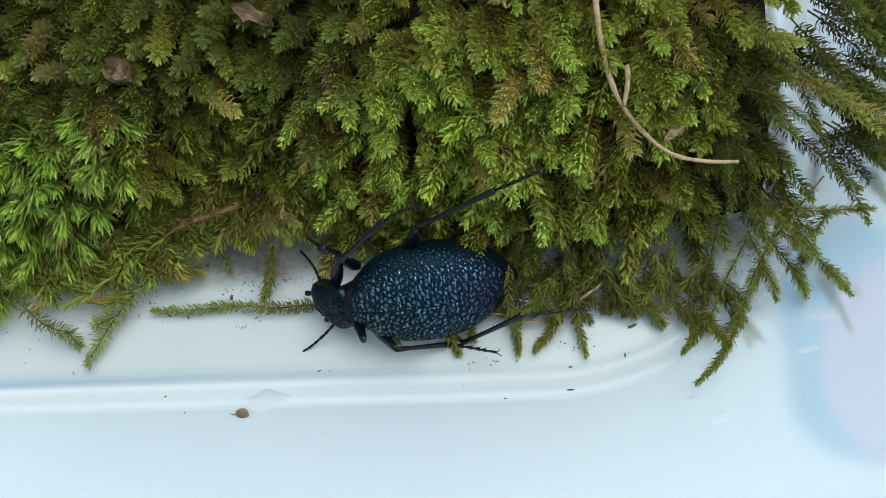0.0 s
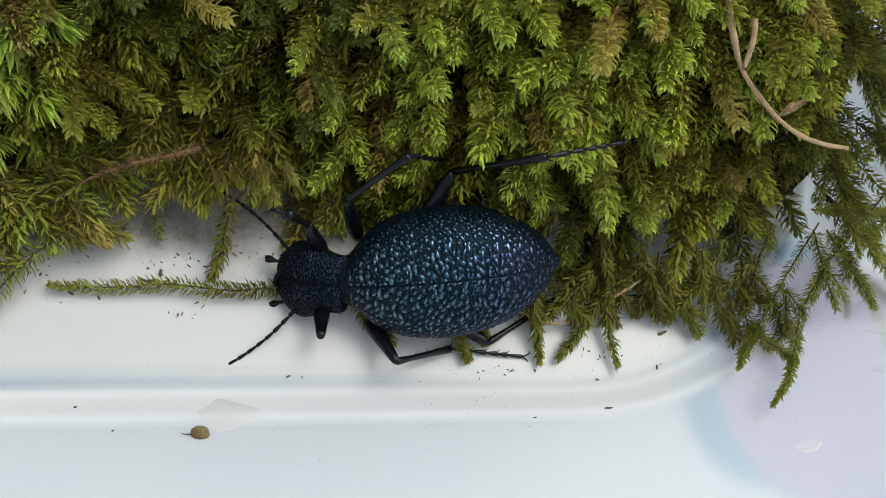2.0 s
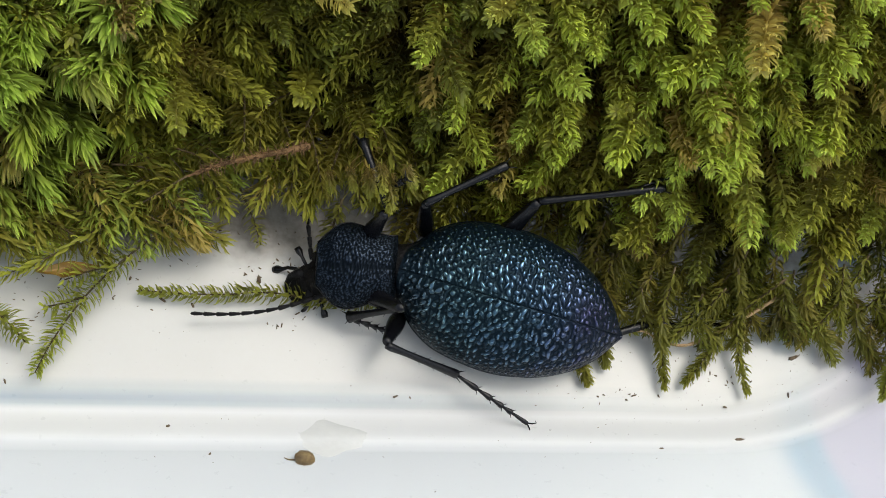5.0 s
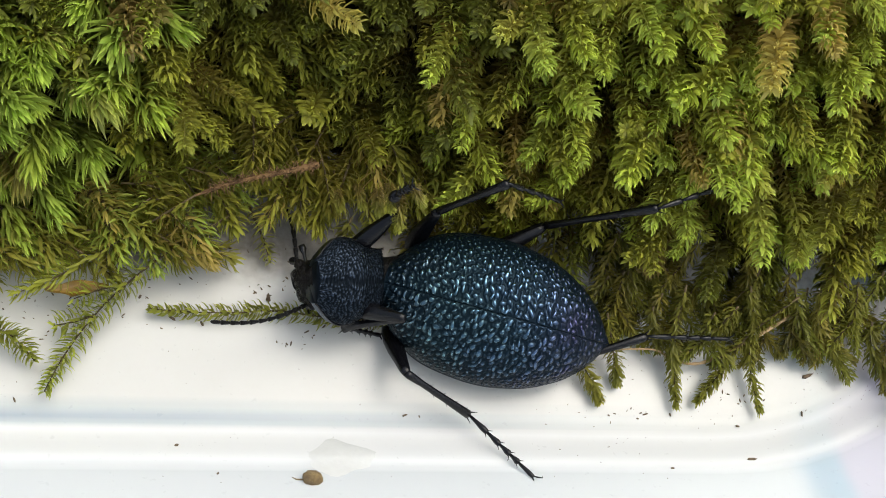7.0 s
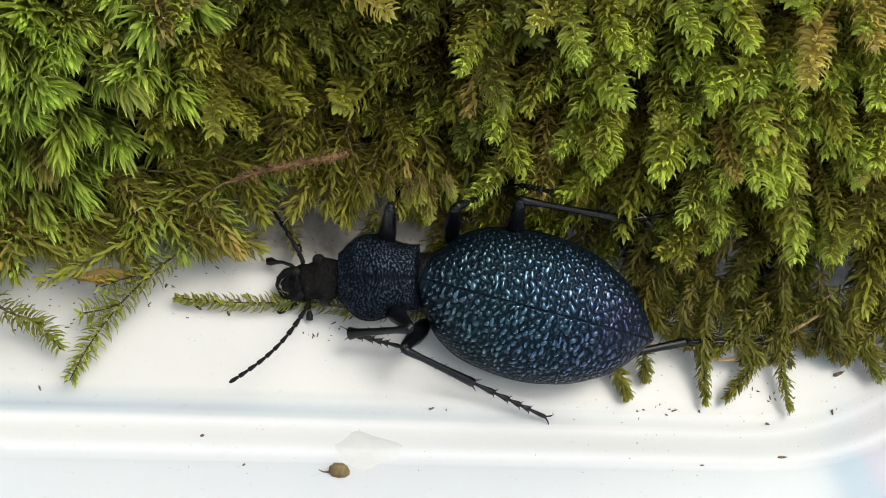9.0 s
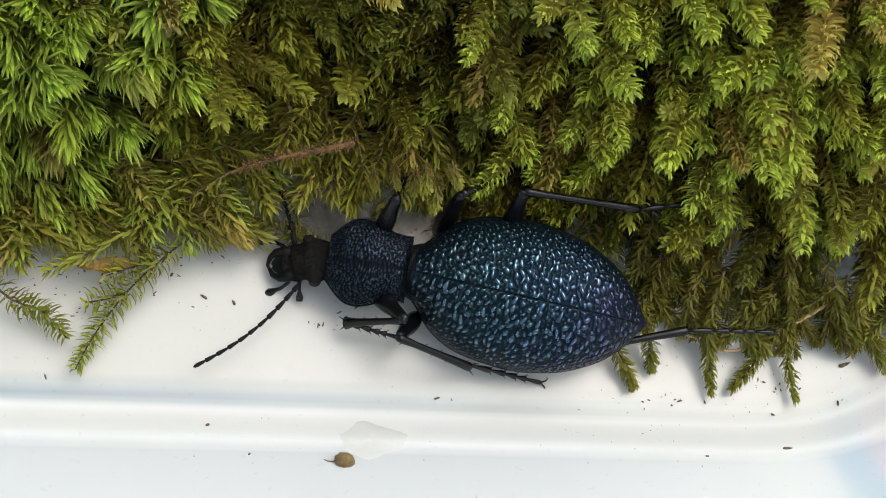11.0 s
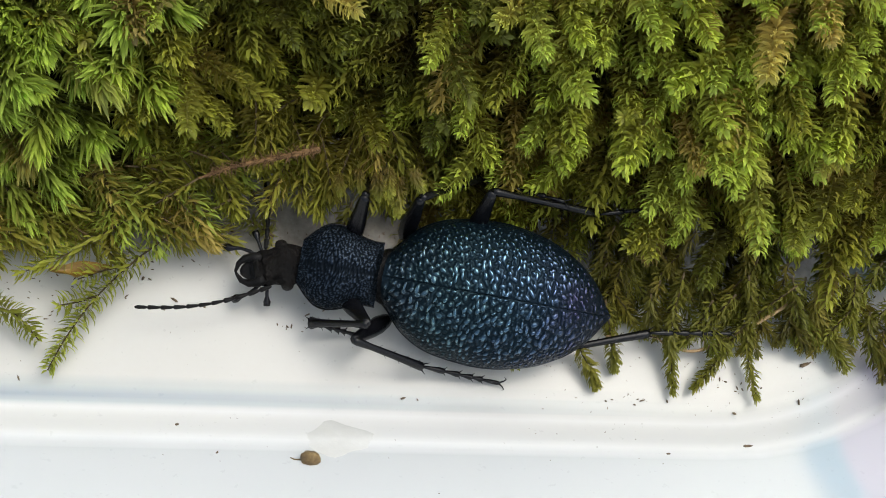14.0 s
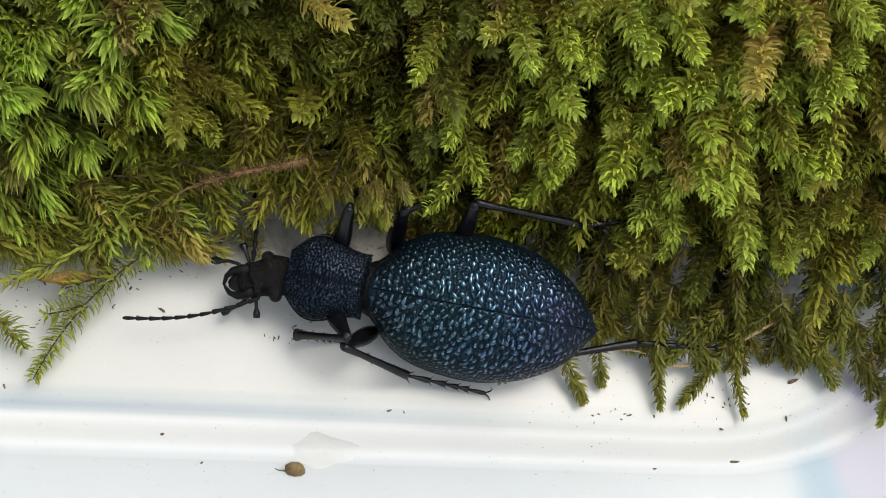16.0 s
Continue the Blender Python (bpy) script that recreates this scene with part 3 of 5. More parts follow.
# the fringe that hangs on to the tray floor behind the beetle
FRINGE = (((2.0, -0.1, 0.6), (2.15, -0.72, 0.3), (2.28, -0.97, 0.15), (2.39, -1.18, 0.12)), ((3.25, 0.05, 0.9), (3.33, -0.46, 0.5), (3.37, -0.8, 0.2), (3.33, -1.21, 0.12)),
          ((4.75, 0.0, 0.8), (4.25, -0.41, 0.45), (3.98, -0.84, 0.2), (3.62, -1.15, 0.12)), ((4.2, 0.1, 0.8), (4.26, -0.27, 0.5), (4.38, -0.69, 0.22), (4.46, -1.26, 0.12)),
          ((2.45, -0.2, 0.5), (2.58, -0.72, 0.25), (2.7, -0.95, 0.12)), ((4.8, 0.1, 0.8), (5.01, -0.3, 0.45), (5.3, -0.6, 0.15)), ((5.1, 0.1, 0.8), (5.31, -0.28, 0.45), (5.82, -0.6, 0.15)),
          ((1.0, -0.3, 0.3), (1.13, -0.66, 0.15), (1.3, -0.88, 0.12)), ((1.3, -0.5, 0.2), (1.44, -0.95, 0.12)))
for k_, pts_ in enumerate(FRINGE):
    sprig(DARK, [(x + 0.06 * math.sin(5 * y + k_), y, z) for x, y, z in pts_], 0.0015, 0.00038, 17, seed=20 + k_, age=0.4, spread=60)
for k_ in range(46):
    r_ = random.Random(300 + k_)
    x_ = 2.5 + 4.3 * ((k_ + r_.random()) / 46) ** 1.35
    out_ = r_.uniform(-0.40, 0.45)
    y_ = piecewise(x_, WALL) + out_
    l_, lean_ = r_.uniform(0.30, 0.70), r_.gauss(0.05, 0.38)
    z_ = r_.uniform(0.35, 0.75) + 0.5 * max(0.0, out_)
    pts_ = ((x_, y_, z_), (x_ + 0.3 * lean_, y_ - 0.55 * l_, z_ * 0.62), (x_ + 0.8 * lean_, y_ - 1.1 * l_, max(0.14, z_ * 0.3)))
    side_ = r_.choice((-1, 1))
    q_ = Vector(pts_[1])
    sprig("dark moss sprig hanging from the cushion's foot", pts_, 0.0016, 0.00033, 16, seed=340 + k_, age=r_.uniform(0.2, 0.7), material=(None, OLD_DIM_MOSS, SHADE_MOSS)[k_ % 3], spread=62,
          branches=((q_, q_ + Vector((0.14 * side_, -0.14, -0.05)), q_ + Vector((0.30 * side_, -0.32, -0.16))),))
# long branches round the cushion's loose end
LONG = (((8.1, 0.9, 1.9), (7.45, 0.2, 1.5), (7.12, -0.22, 1.2), (6.91, -0.71, 0.8), (6.68, -1.26, 0.6), (6.42, -1.68, 0.5), (6.08, -2.03, 0.45)), ((7.1, 0.4, 1.3), (6.65, -0.35, 0.8), (6.44, -0.79, 0.5), (6.18, -1.09, 0.35), (5.95, -1.42, 0.3)),
        ((6.6, 0.5, 1.0), (6.42, -0.1, 0.6), (6.31, -0.75, 0.4), (6.52, -1.17, 0.3), (6.61, -1.44, 0.3)), ((6.9, 0.5, 1.5), (7.6, 0.55, 1.4), (8.3, 0.62, 1.2), (8.9, 0.55, 1.1)),
        ((7.2, 0.6, 1.6), (7.65, 0.25, 1.4), (8.08, -0.25, 1.2), (8.35, -0.88, 1.1)), ((7.0, 0.3, 1.3), (7.25, -0.2, 1.0), (7.4, -0.7, 0.8)), ((7.2, 0.3, 1.3), (7.6, -0.2, 1.1), (7.8, -0.75, 0.95)))
for k_, pts_ in enumerate(LONG):
    r_ = random.Random(500 + k_)
    side_ = []
    for q_ in pts_[1:-1]:
        q_ = Vector(q_)
        w_ = r_.choice((-1, 1)) * r_.uniform(0.22, 0.4)
        side_.append((q_, q_ + Vector((0.5 * w_, -0.16, 0.02)), q_ + Vector((w_, -0.42, -0.06))))
    sprig("long straggling moss branch over the tray's corner", [(x, y, max(z, tray_height(x / 100, y / 100) * 100 + 0.35)) for x, y, z in pts_], 0.0014, 0.00030, 17, seed=520 + k_, age=0.62, branches=side_[:2], spread=64)
for k_ in range(8):
    r_ = random.Random(600 + k_)
    x_ = r_.uniform(6.0, 8.4)
    y_ = piecewise(x_, WALL) + r_.uniform(0.2, 3.6)
    h_ = moss_height(x_, y_) * r_.uniform(0.5, 0.95)
    a_ = radians(r_.gauss(-52, 26))
    l_ = r_.uniform(0.9, 1.9)
    q_ = Vector((x_, y_, h_))
    e_ = Vector((math.cos(a_), math.sin(a_), r_.uniform(-0.25, 0.15))) * l_
    bend_ = Vector((0.1 * l_, -0.25 * l_, -0.12 * l_))
    mid_ = q_ + e_ * 0.55
    turn_ = Vector((-e_.y, e_.x, 0)) * 0.22 * r_.choice((-1, 1))
    sprig("straggling olive moss branch at the cushion's loose end", (q_, mid_, q_ + e_ + bend_), 0.0016, 0.00031, 18, seed=660 + k_, age=r_.uniform(0.5, 0.95), material=SHADE_MOSS, spread=62,
          branches=((q_ + e_ * 0.3, q_ + e_ * 0.45 + turn_ * 0.7, q_ + e_ * 0.65 + turn_ * 1.5 + bend_ * 0.4), (mid_, mid_ + e_ * 0.15 - turn_ * 0.6, mid_ + e_ * 0.35 - turn_ * 1.3 + bend_ * 0.5)))
# flat tangle at the foot of the bank, in front of the star-tipped tuft
EDGE = ((-5.2, -0.4), (-4.2, -0.1), (-3.66, 0.05), (-3.06, 0.0), (-2.45, 0.0), (-1.95, 0.1), (-1.8, 0.4), (-1.7, 0.72), (-1.0, 0.70), (-0.45, 0.75), (0.2, 0.85), (1.2, 1.05))
for k_ in range(100):
    r_ = random.Random(800 + k_)
    x_ = -4.9 + 5.9 * (k_ + r_.random()) / 100
    f_, w_ = piecewise(x_, EDGE), piecewise(x_, WALL)
    y_ = f_ + 0.20 + (w_ - f_ + 0.25) * r_.random()
    hang_ = x_ > -1.75
    a_ = radians((r_.gauss(-88, 24) if hang_ else r_.choice((215, -55, -35, -30)) + r_.gauss(0, 18)))
    l_ = r_.uniform(0.45, 0.80)
    z_ = r_.uniform(0.25, 0.40) + (0.75 if hang_ else 0.40) * min(1.0, max(0.0, (y_ - f_) / 1.0))
    q_, e_ = Vector((x_, y_, z_)), Vector((math.cos(a_), math.sin(a_), -0.10)) * l_
    if q_.y + e_.y < piecewise(q_.x + e_.x, EDGE) - 0.05:
        q_ -= e_ * 0.75
    sprig("tangled olive moss sprig at the cushion's foot", (q_, q_ + e_ * 0.5 + Vector((0, 0, 0.05)), q_ + e_ + Vector((0, -0.06, -0.02))), 0.0027, 0.00042, 9, seed=850 + k_, age=r_.uniform(0.3, 0.85), material=OLD_DIM_MOSS if hang_ else (TUFT, OLD_DIM_MOSS, OLD_DIM_MOSS, None)[k_ % 4], spread=58)


# ---- twigs, dead leaves, seed and crumbs ----
def rough_tube(points, n, r0, r1, rng, sides=7):
    path = curve_through([Vector(p) / 100 for p in points], n)
    return tube(path, [(r0 + (r1 - r0) * i / (n - 1)) * rng.uniform(0.8, 1.25) for i in range(n)], sides)


def twig():
    rng = random.Random(2)
    root = thing("twig", "thin dry tan twig lying on the moss", "twig")
    v, f = rough_tube(((4.75, 3.6, 4.25), (4.8, 2.70, 3.97), (4.87, 2.20, 3.65), (5.0, 1.76, 3.42), (5.15, 1.50, 3.25), (5.47, 1.08, 3.15), (5.82, 0.82, 3.08), (6.28, 0.78, 2.9), (6.75, 0.84, 2.7)), 44, 0.00044, 0.00024, rng)
    part("branch", mesh_of("branch", v, f, TWIG), root)
    v, f = rough_tube(((5.20, 2.02, 3.60), (5.20, 1.80, 3.50), (5.14, 1.53, 3.30)), 12, 0.0004, 0.0003, rng)
    part("side_branch", mesh_of("side_branch", v, f, TWIG), root)


def red_stem():
    rng = random.Random(4)
    line = ((-2.33, 0.81, 0.95), (-1.92, 0.93, 1.10), (-1.44, 1.03, 1.20), (-1.04, 1.13, 1.25))
    v, f = rough_tube(line, 90, 0.00016, 0.00036, rng)
    path = curve_through([Vector(p) / 100 for p in line], 90)
    hairs = [(v, f)]
    for p in path[12:]:
        for _ in range(4):
            d = Vector((rng.uniform(-1, 0.3), rng.gauss(0, 0.5), rng.uniform(-0.2, 0.6))).normalized() * rng.uniform(0.0004, 0.0014)
            hairs.append(tube([p, p + d * 0.5, p + d + Vector((0, 0, -0.0002))], [0.00006, 0.00005, 0.00002], 4))
    v, f = joined(hairs)
    thing("dead_twig", "red-brown frayed dry stem in the moss", "twig", mesh_of("dead_twig", v, f, REDSTEM))
    v, f = rough_tube(((2.5, -0.60, 0.34), (3.08, -0.57, 0.3), (3.35, -0.67, 0.24), (3.73, -0.69, 0.2), (4.26, -0.46, 0.3), (4.88, -0.12, 0.5)), 40, 0.00010, 0.00024, rng)
    thing("straw", "hair-thin tan dry stalk behind the beetle", "twig", mesh_of("straw", v, f, TWIG))


def curled_leaf(name, label, a, b, width, lift, material, seed):
    a, b = Vector(a) / 100, Vector(b) / 100
    d = b - a
    side = d.cross(Vector((0, 0, 1))).normalized()
    verts = []
    for layer in (0, 0.00012):
        for i in range(13):
            s = i / 12
            for j in range(7):
                c = j / 3 - 1
                w = width * math.sin(math.pi * (0.06 + 0.9 * s)) ** 0.8 * (1 + 0.45 * noise.noise((s * 6, c, seed + 3)))
                verts.append(a + d * s + side * c * w + Vector((0, 0, lift * (c * c + 0.6 * (s - 0.5) ** 2) + layer + 1.1 * lift * noise.noise((s * 4, c * 2.5, seed)) + 0.5 * lift * noise.noise((s * 11, c * 6, seed)))))
    faces = grid_faces(13, 7) + [tuple(91 + i for i in f[::-1]) for f in grid_faces(13, 7)]
    thing(name, label, "leaf", mesh_of(name, verts, faces, material))


twig()
red_stem()
curled_leaf("dry_leaf", "small amber dead leaf lying on the tray", (-3.85, -0.14, 0.35), (-3.2, -0.09, 0.37), 0.0008, 0.0004, AMBER, 3)
curled_leaf("dry_leaf", "curled tan dead leaf on the moss", (-0.88, 3.84, 2.85), (-0.15, 3.38, 2.95), 0.0013, 0.0012, DRYLEAF, 5)
curled_leaf("dry_leaf", "crumpled brown dead leaf on the moss", (-2.81, 2.85, 2.85), (-2.35, 2.65, 2.85), 0.0022, 0.0018, DRYLEAF, 7)
curled_leaf("dry_leaf", "curled pale dead leaf beside the twig", (5.70, 1.10, 2.95), (6.02, 1.24, 3.05), 0.0005, 0.0010, TWIG, 9)


def seed_and_flaws():
    rng = random.Random(12)
    root = thing("seed", "oval brown seed stuck on the tray wall", "seed")
    root.matrix_world = pose(-0.0100, -0.0215, tray_height(-0.0100, -0.0215) + 0.0005, 35, 0, -15)
    v, f = ball((0, 0, 0), (0.00112, 0.00086, 0.0007), 9, 13, 0.11, rng)
    part("kernel", mesh_of("kernel", v, f, SEED), root)
    v, f = tube([(-0.0009, -0.0004, 0), (-0.0016, -0.0006, 0), (-0.0021, -0.0005, 0)], [0.00010, 0.00008, 0.00004], 6)
    part("stalk", mesh_of("stalk", v, f, SEED), root)
    verts, faces = [(-0.0065, -0.0188, tray_height(-0.0065, -0.0188) + 0.00014)], []
    for ring in (0.5, 0.85, 1.0):
        for k in range(24):
            a = 2 * math.pi * k / 24
            x, y = -0.0065 + 0.0034 * ring * math.cos(a) * (1 + 0.15 * math.sin(2 * a + 1) + 0.09 * math.sin(7 * a)), -0.0188 + 0.0023 * ring * math.sin(a) * (1 + 0.2 * math.cos(3 * a))
            verts.append((x, y, tray_height(x, y) + (0.00012, 0.00010, -0.00004)[(ring > 0.6) + (ring > 0.9)]))
    for k in range(24):
        faces.append((0, 1 + k, 1 + (k + 1) % 24))
        for r in (0, 24):
            faces.append((1 + r + k, 25 + r + k, 25 + r + (k + 1) % 24, 1 + r + (k + 1) % 24))
    thing("dried_drop", "dried translucent drop on the tray's edge", "stain", mesh_of("dried_drop", verts, faces, SMEAR))
    for x, y, r in ((8.0, -1.0, 2.2), (7.7, -1.6, 1.4), (6.36, -2.6, 1.6), (6.33, -1.61, 1.6), (6.0, -2.2, 0.8)):
        verts, faces = [], []
        for ring in range(4):
            for k in range(16):
                a = 2 * math.pi * k / 16
                q = r * (0.05, 0.5, 0.85, 1.0)[ring] * (1 + 0.2 * math.sin(2 * a + x) + 0.12 * math.sin(5 * a + 3 * x))
                px, py = x / 100 + q * MM * math.cos(a), y / 100 + 0.6 * q * MM * math.sin(a)
                verts.append((px, py, tray_height(px, py) + (0.00008, 0.00008, 0.00010, 0.00001)[ring]))
        faces = grid_faces(4, 16, True) + [tuple(range(15, -1, -1))]
        thing("dried_drop", "small whitish dried drop on the tray wall", "stain", mesh_of("dried_drop", verts, faces, PLASTIC), group="dried drops")


def crumbs():
    rng = random.Random(21)

    def crumb(x, y, r, stretch=1.0):
        v, f = ball((0, 0, 0), (r * stretch * 1.2, r * 0.8, r * 0.6), 4, 6, 0.3, rng)
        m = pose(x / 100, y / 100, tray_height(x / 100, y / 100) + r * 0.4, 0, 0, rng.uniform(0, 180))
        return [m @ q for q in v], f

    for x, y, r, s in ((5.23, -0.77, 0.00055, 2.2), (0.11, -1.35, 0.00022, 1.8), (4.21, -1.41, 0.0003, 1.3), (3.35, -1.29, 0.00022, 1.5), (5.09, -1.25, 0.00025, 2.0), (-1.45, -0.02, 0.0005, 1.6),
                       (-1.91, 0.57, 0.0003, 1.3), (-2.41, -1.75, 0.00028, 1.0), (-1.98, -2.09, 0.00022, 1.0), (-2.51, -0.3, 0.00035, 2.0), (-2.18, -0.35, 0.0003, 1.5), (-2.87, -0.06, 0.00028, 1.3), (4.20, -1.86, 0.0003, 2.5),
                       (3.17, -1.98, 0.00022, 1.6), (0.28, -1.36, 0.00016, 1.4), (-4.1, -1.26, 0.00022, 2.0)):
        v, f = crumb(x, y, r * 0.68, s)
        thing("soil_crumb", "tiny dark brown crumb on the white tray", "crumb", mesh_of("soil_crumb", v, f, CRUMB), group="crumbs on the tray")
    pieces = []
    for _ in range(420):
        x = rng.uniform(-5.5, 8.2)
        y = piecewise(x, FOOT) - 0.10 - abs(rng.gauss(0, 0.38))
        if y < -2.0:
            continue
        pieces.append(crumb(x, y, rng.uniform(0.00002, 0.00011), rng.uniform(1, 2.8)))
    for _ in range(200):
        pieces.append(crumb(rng.uniform(1.5, 7.5), rng.gauss(-0.9, 0.45), rng.uniform(0.00002, 0.00007), rng.uniform(1, 2.2)))
    for _ in range(40):
        pieces.append(crumb(rng.uniform(-5, 6), rng.uniform(-2.6, -0.3), rng.uniform(0.00003, 0.00006), rng.uniform(1, 2)))
    for x0, y0, count in ((-1.15, -0.55, 9), (-0.75, -0.35, 8), (-1.0, 0.18, 14), (-0.6, 0.25, 12), (-1.5, 0.1, 10), (2.9, -1.3, 10), (4.3, -1.1, 12)):
        for _ in range(count):
            pieces.append(crumb(x0 + rng.gauss(0, 0.14), y0 + rng.gauss(0, 0.07), rng.uniform(0.00004, 0.00014), rng.uniform(1, 2.6)))
    v, f = joined(pieces)
    thing("soil_dust", "fine dark soil specks scattered on the tray", "crumbs", mesh_of("soil_dust", v, f, CRUMB), kind="stuff")


seed_and_flaws()
crumbs()

# ---- the beetle: x runs towards the head, y to its left; lengths in millimetres ----
EL, EW, EH = 27.3, 8.3, 6.6
WIDE = ((0, 0.28), (0.03, 0.43), (0.08, 0.64), (0.2, 0.87), (0.3, 0.95), (0.45, 1.0), (0.55, 0.985), (0.7, 0.875), (0.8, 0.72), (0.88, 0.55), (0.95, 0.30), (0.98, 0.16), (1.0, 0.02))
HIGH = ((0, 0.52), (0.1, 0.74), (0.25, 0.92), (0.5, 1.0), (0.7, 0.92), (0.85, 0.66), (0.95, 0.33), (1.0, 0.1))


def smooth_table(x, table):
    """Values of a table, rounded at its knots."""
    xs, ys = [q[0] for q in table], [q[1] for q in table]
    return sum(np.interp(np.clip(x + d, xs[0], xs[-1]), xs, ys) for d in (-0.045, -0.03, -0.015, 0, 0.015, 0.03, 0.045)) / 7


def granules(u, v, su, sv, seed, stretch=0.5, fat=1.0):
    """Relief of close-set rounded grains on a plane, 0 to 1; u and v in millimetres."""
    cu, cv = u / su, v / sv
    iu, iv = np.floor(cu).astype(int), np.floor(cv).astype(int)
    heap = np.zeros(u.shape)
    for du in (-1, 0, 1):
        for dv in (-1, 0, 1):
            a, b = iu + du, iv + dv
            h = np.sin(a * 127.1 + b * 311.7 + seed) * 43758.5453
            r1 = h - np.floor(h)
            h = np.sin(a * 269.5 + b * 183.3 + seed * 1.7) * 43758.5453
            r2 = h - np.floor(h)
            x, y = a + 0.5 + 0.65 * (r1 - 0.5), b + 0.5 + 0.6 * (r2 - 0.5) + 0.5 * (a % 2)
            turn = 0.5 + (r2 - 0.5) * 2.4
            p, q = (cu - x) * su, (cv - y) * sv
            along, over = p * np.cos(turn) + q * np.sin(turn), q * np.cos(turn) - p * np.sin(turn)
            r = (0.27 + 0.20 * r1) * math.sqrt(su * sv) * fat
            dome = 1.0 - (along / (r * (1.15 + stretch * r2))) ** 2 - (over / (r * 1.0)) ** 2
            heap = np.maximum(heap, dome * (0.55 + 0.45 * r2))
    return np.sqrt(np.clip(heap, 0, 1))


def elytron(side, root):
    nu, nv = 460, 160
    u = np.linspace(0, 1, nu)[:, None] * np.ones((1, nv))
    a = np.linspace(0.0, 1.0, nv)[None, :] * np.ones((nu, 1))
    ang = a * np.pi / 2
    w, h = EW * smooth_table(u, WIDE), EH * smooth_table(u, HIGH)
    taper = np.clip((1 - u) / 0.04, 0, 1) ** 0.5
    y = w * np.sin(ang) * (0.25 + 0.75 * taper) + 0.02
    z = h * np.cos(ang) ** 0.8
    x = -EL * u + 0.9 * (1 - np.cos(ang)) * (1 - u) ** 6 * -1.0
    arc = w * 1.15 * a
    bend = 0.10 * np.sin(2.3 * arc + 0.9 * EL * u) + 0.08 * np.sin(1.7 * EL * u - 2.9 * arc + side)
    fat = 0.84 - 0.30 * np.clip((a - 0.42) / 0.3, 0, 1) - 0.12 * np.clip((u - 0.75) / 0.2, 0, 1)
    grain = granules(-EL * u + 40 + bend, arc * 1.05 + 10 + (3.7 if side > 0 else 0), 0.74, 0.76, 3.1 + side, 0.75, fat)
    grain = np.maximum(grain, 0.55 * granules(-EL * u + 53 - bend, arc * 1.05 + 31, 0.50, 0.58, 8.3 + side, 1.1, fat))
    flank = 1 - 0.35 * np.clip((a - 0.50) / 0.3, 0, 1)
    size = flank * np.clip((arc - 0.03) / 0.12, 0.0, 1) * np.clip((1 - a) / 0.14, 0, 1) * (0.55 + 0.45 * np.clip((0.95 - u) / 0.3, 0, 1)) * np.clip(u / 0.03, 0.2, 1)
    lift = 0.26 * grain * size - 0.03 * np.exp(-(arc / 0.05) ** 2)
    rim = np.exp(-((1 - a) / 0.03) ** 2) * 0.22
    ny, nz = np.sin(ang), np.cos(ang) * 1.1 + 0.05
    k = np.sqrt(ny ** 2 + nz ** 2)
    y = (y + (lift + rim) * ny / k) * side
    z = z + lift * nz / k + rim * 0.6
    verts = np.stack([x, y, z], -1).reshape(-1, 3) * MM
    # the turned-in edge below
    under = np.stack([x[:, -1], y[:, -1] * 0.97, z[:, -1] - 0.9 * taper[:, 0] - 0.1], -1) * MM
    faces = grid_faces(nu, nv)
    n = nu * nv
    faces += [(i * nv + nv - 1, n + i, n + i + 1, (i + 1) * nv + nv - 1) for i in range(nu - 1)]
    if side < 0:
        faces = [f[::-1] for f in faces]
    faces = [f[::-1] for f in faces]
    me = mesh_of("elytron", np.vstack([verts, under]), faces, ELYTRA)
    high = np.concatenate([(0.16 + 0.84 * grain ** 2 * np.clip(size * 1.2, 0, 1)).ravel(), np.full(nu, 0.3)])
    me.attributes.new("grain", "FLOAT", "POINT").data.foreach_set("value", high.astype(np.float32))
    part("elytron", me, root, "granular blue-black wing case with teal and violet sheen")


def hull(sections, sides, material, name, relief=None, gloss=0.64):
    """A closed body from cross-sections (x, half width, top, bottom, roundness), in millimetres."""
    verts, ridge = [], []
    for x, w, top, bottom in sections:
        for k in range(sides):
            a = 2 * math.pi * k / sides
            c, s = math.cos(a), math.sin(a)
            y = w * math.copysign(abs(c) ** 0.8, c)
            z = top * s ** 0.85 if s > 0 else bottom * abs(s) ** 0.6
            d = relief(x, a) if relief and s > 0.05 else 0.0
            verts.append(Vector((x, y * (1 + 0.3 * d / max(w, 1)), z + d)) * MM)
            ridge.append(min(1.0, max(0.12, 1.0 + d / 0.14)) ** 1.6 * gloss if relief else 0.5)
    faces = grid_faces(len(sections), sides, True)
    faces.append(tuple(range(sides - 1, -1, -1)))
    faces.append(tuple(range(len(verts) - sides, len(verts))))
    me = mesh_of(name, verts, [f[::-1] for f in faces], material)
    me.attributes.new("grain", "FLOAT", "POINT").data.foreach_set("value", ridge)
    return me


def table_sections(length, n, wide, high, low):
    out = []
    for i in range(n):
        s = i / (n - 1)
        out.append((length * s, float(smooth_table(np.array(s), wide)), float(smooth_table(np.array(s), high)), -float(smooth_table(np.array(s), low))))
    return out


def wrinkles(pitch, depth, line=0.0):
    """Fine winding wrinkles, with a shallow line along the middle."""
    def f(x, a):
        k = float(granules(np.array([x + 20.0 + 0.16 * math.sin(9 * a + 1.3 * x)]), np.array([a * 4.2 + 9.0 + 0.18 * math.sin(2.7 * x - 5 * a)]), pitch, pitch * 0.9, 5.7)[0])
        return depth * (k - 1.0) - line * math.exp(-((a - math.pi / 2) / 0.03) ** 2)
    return f


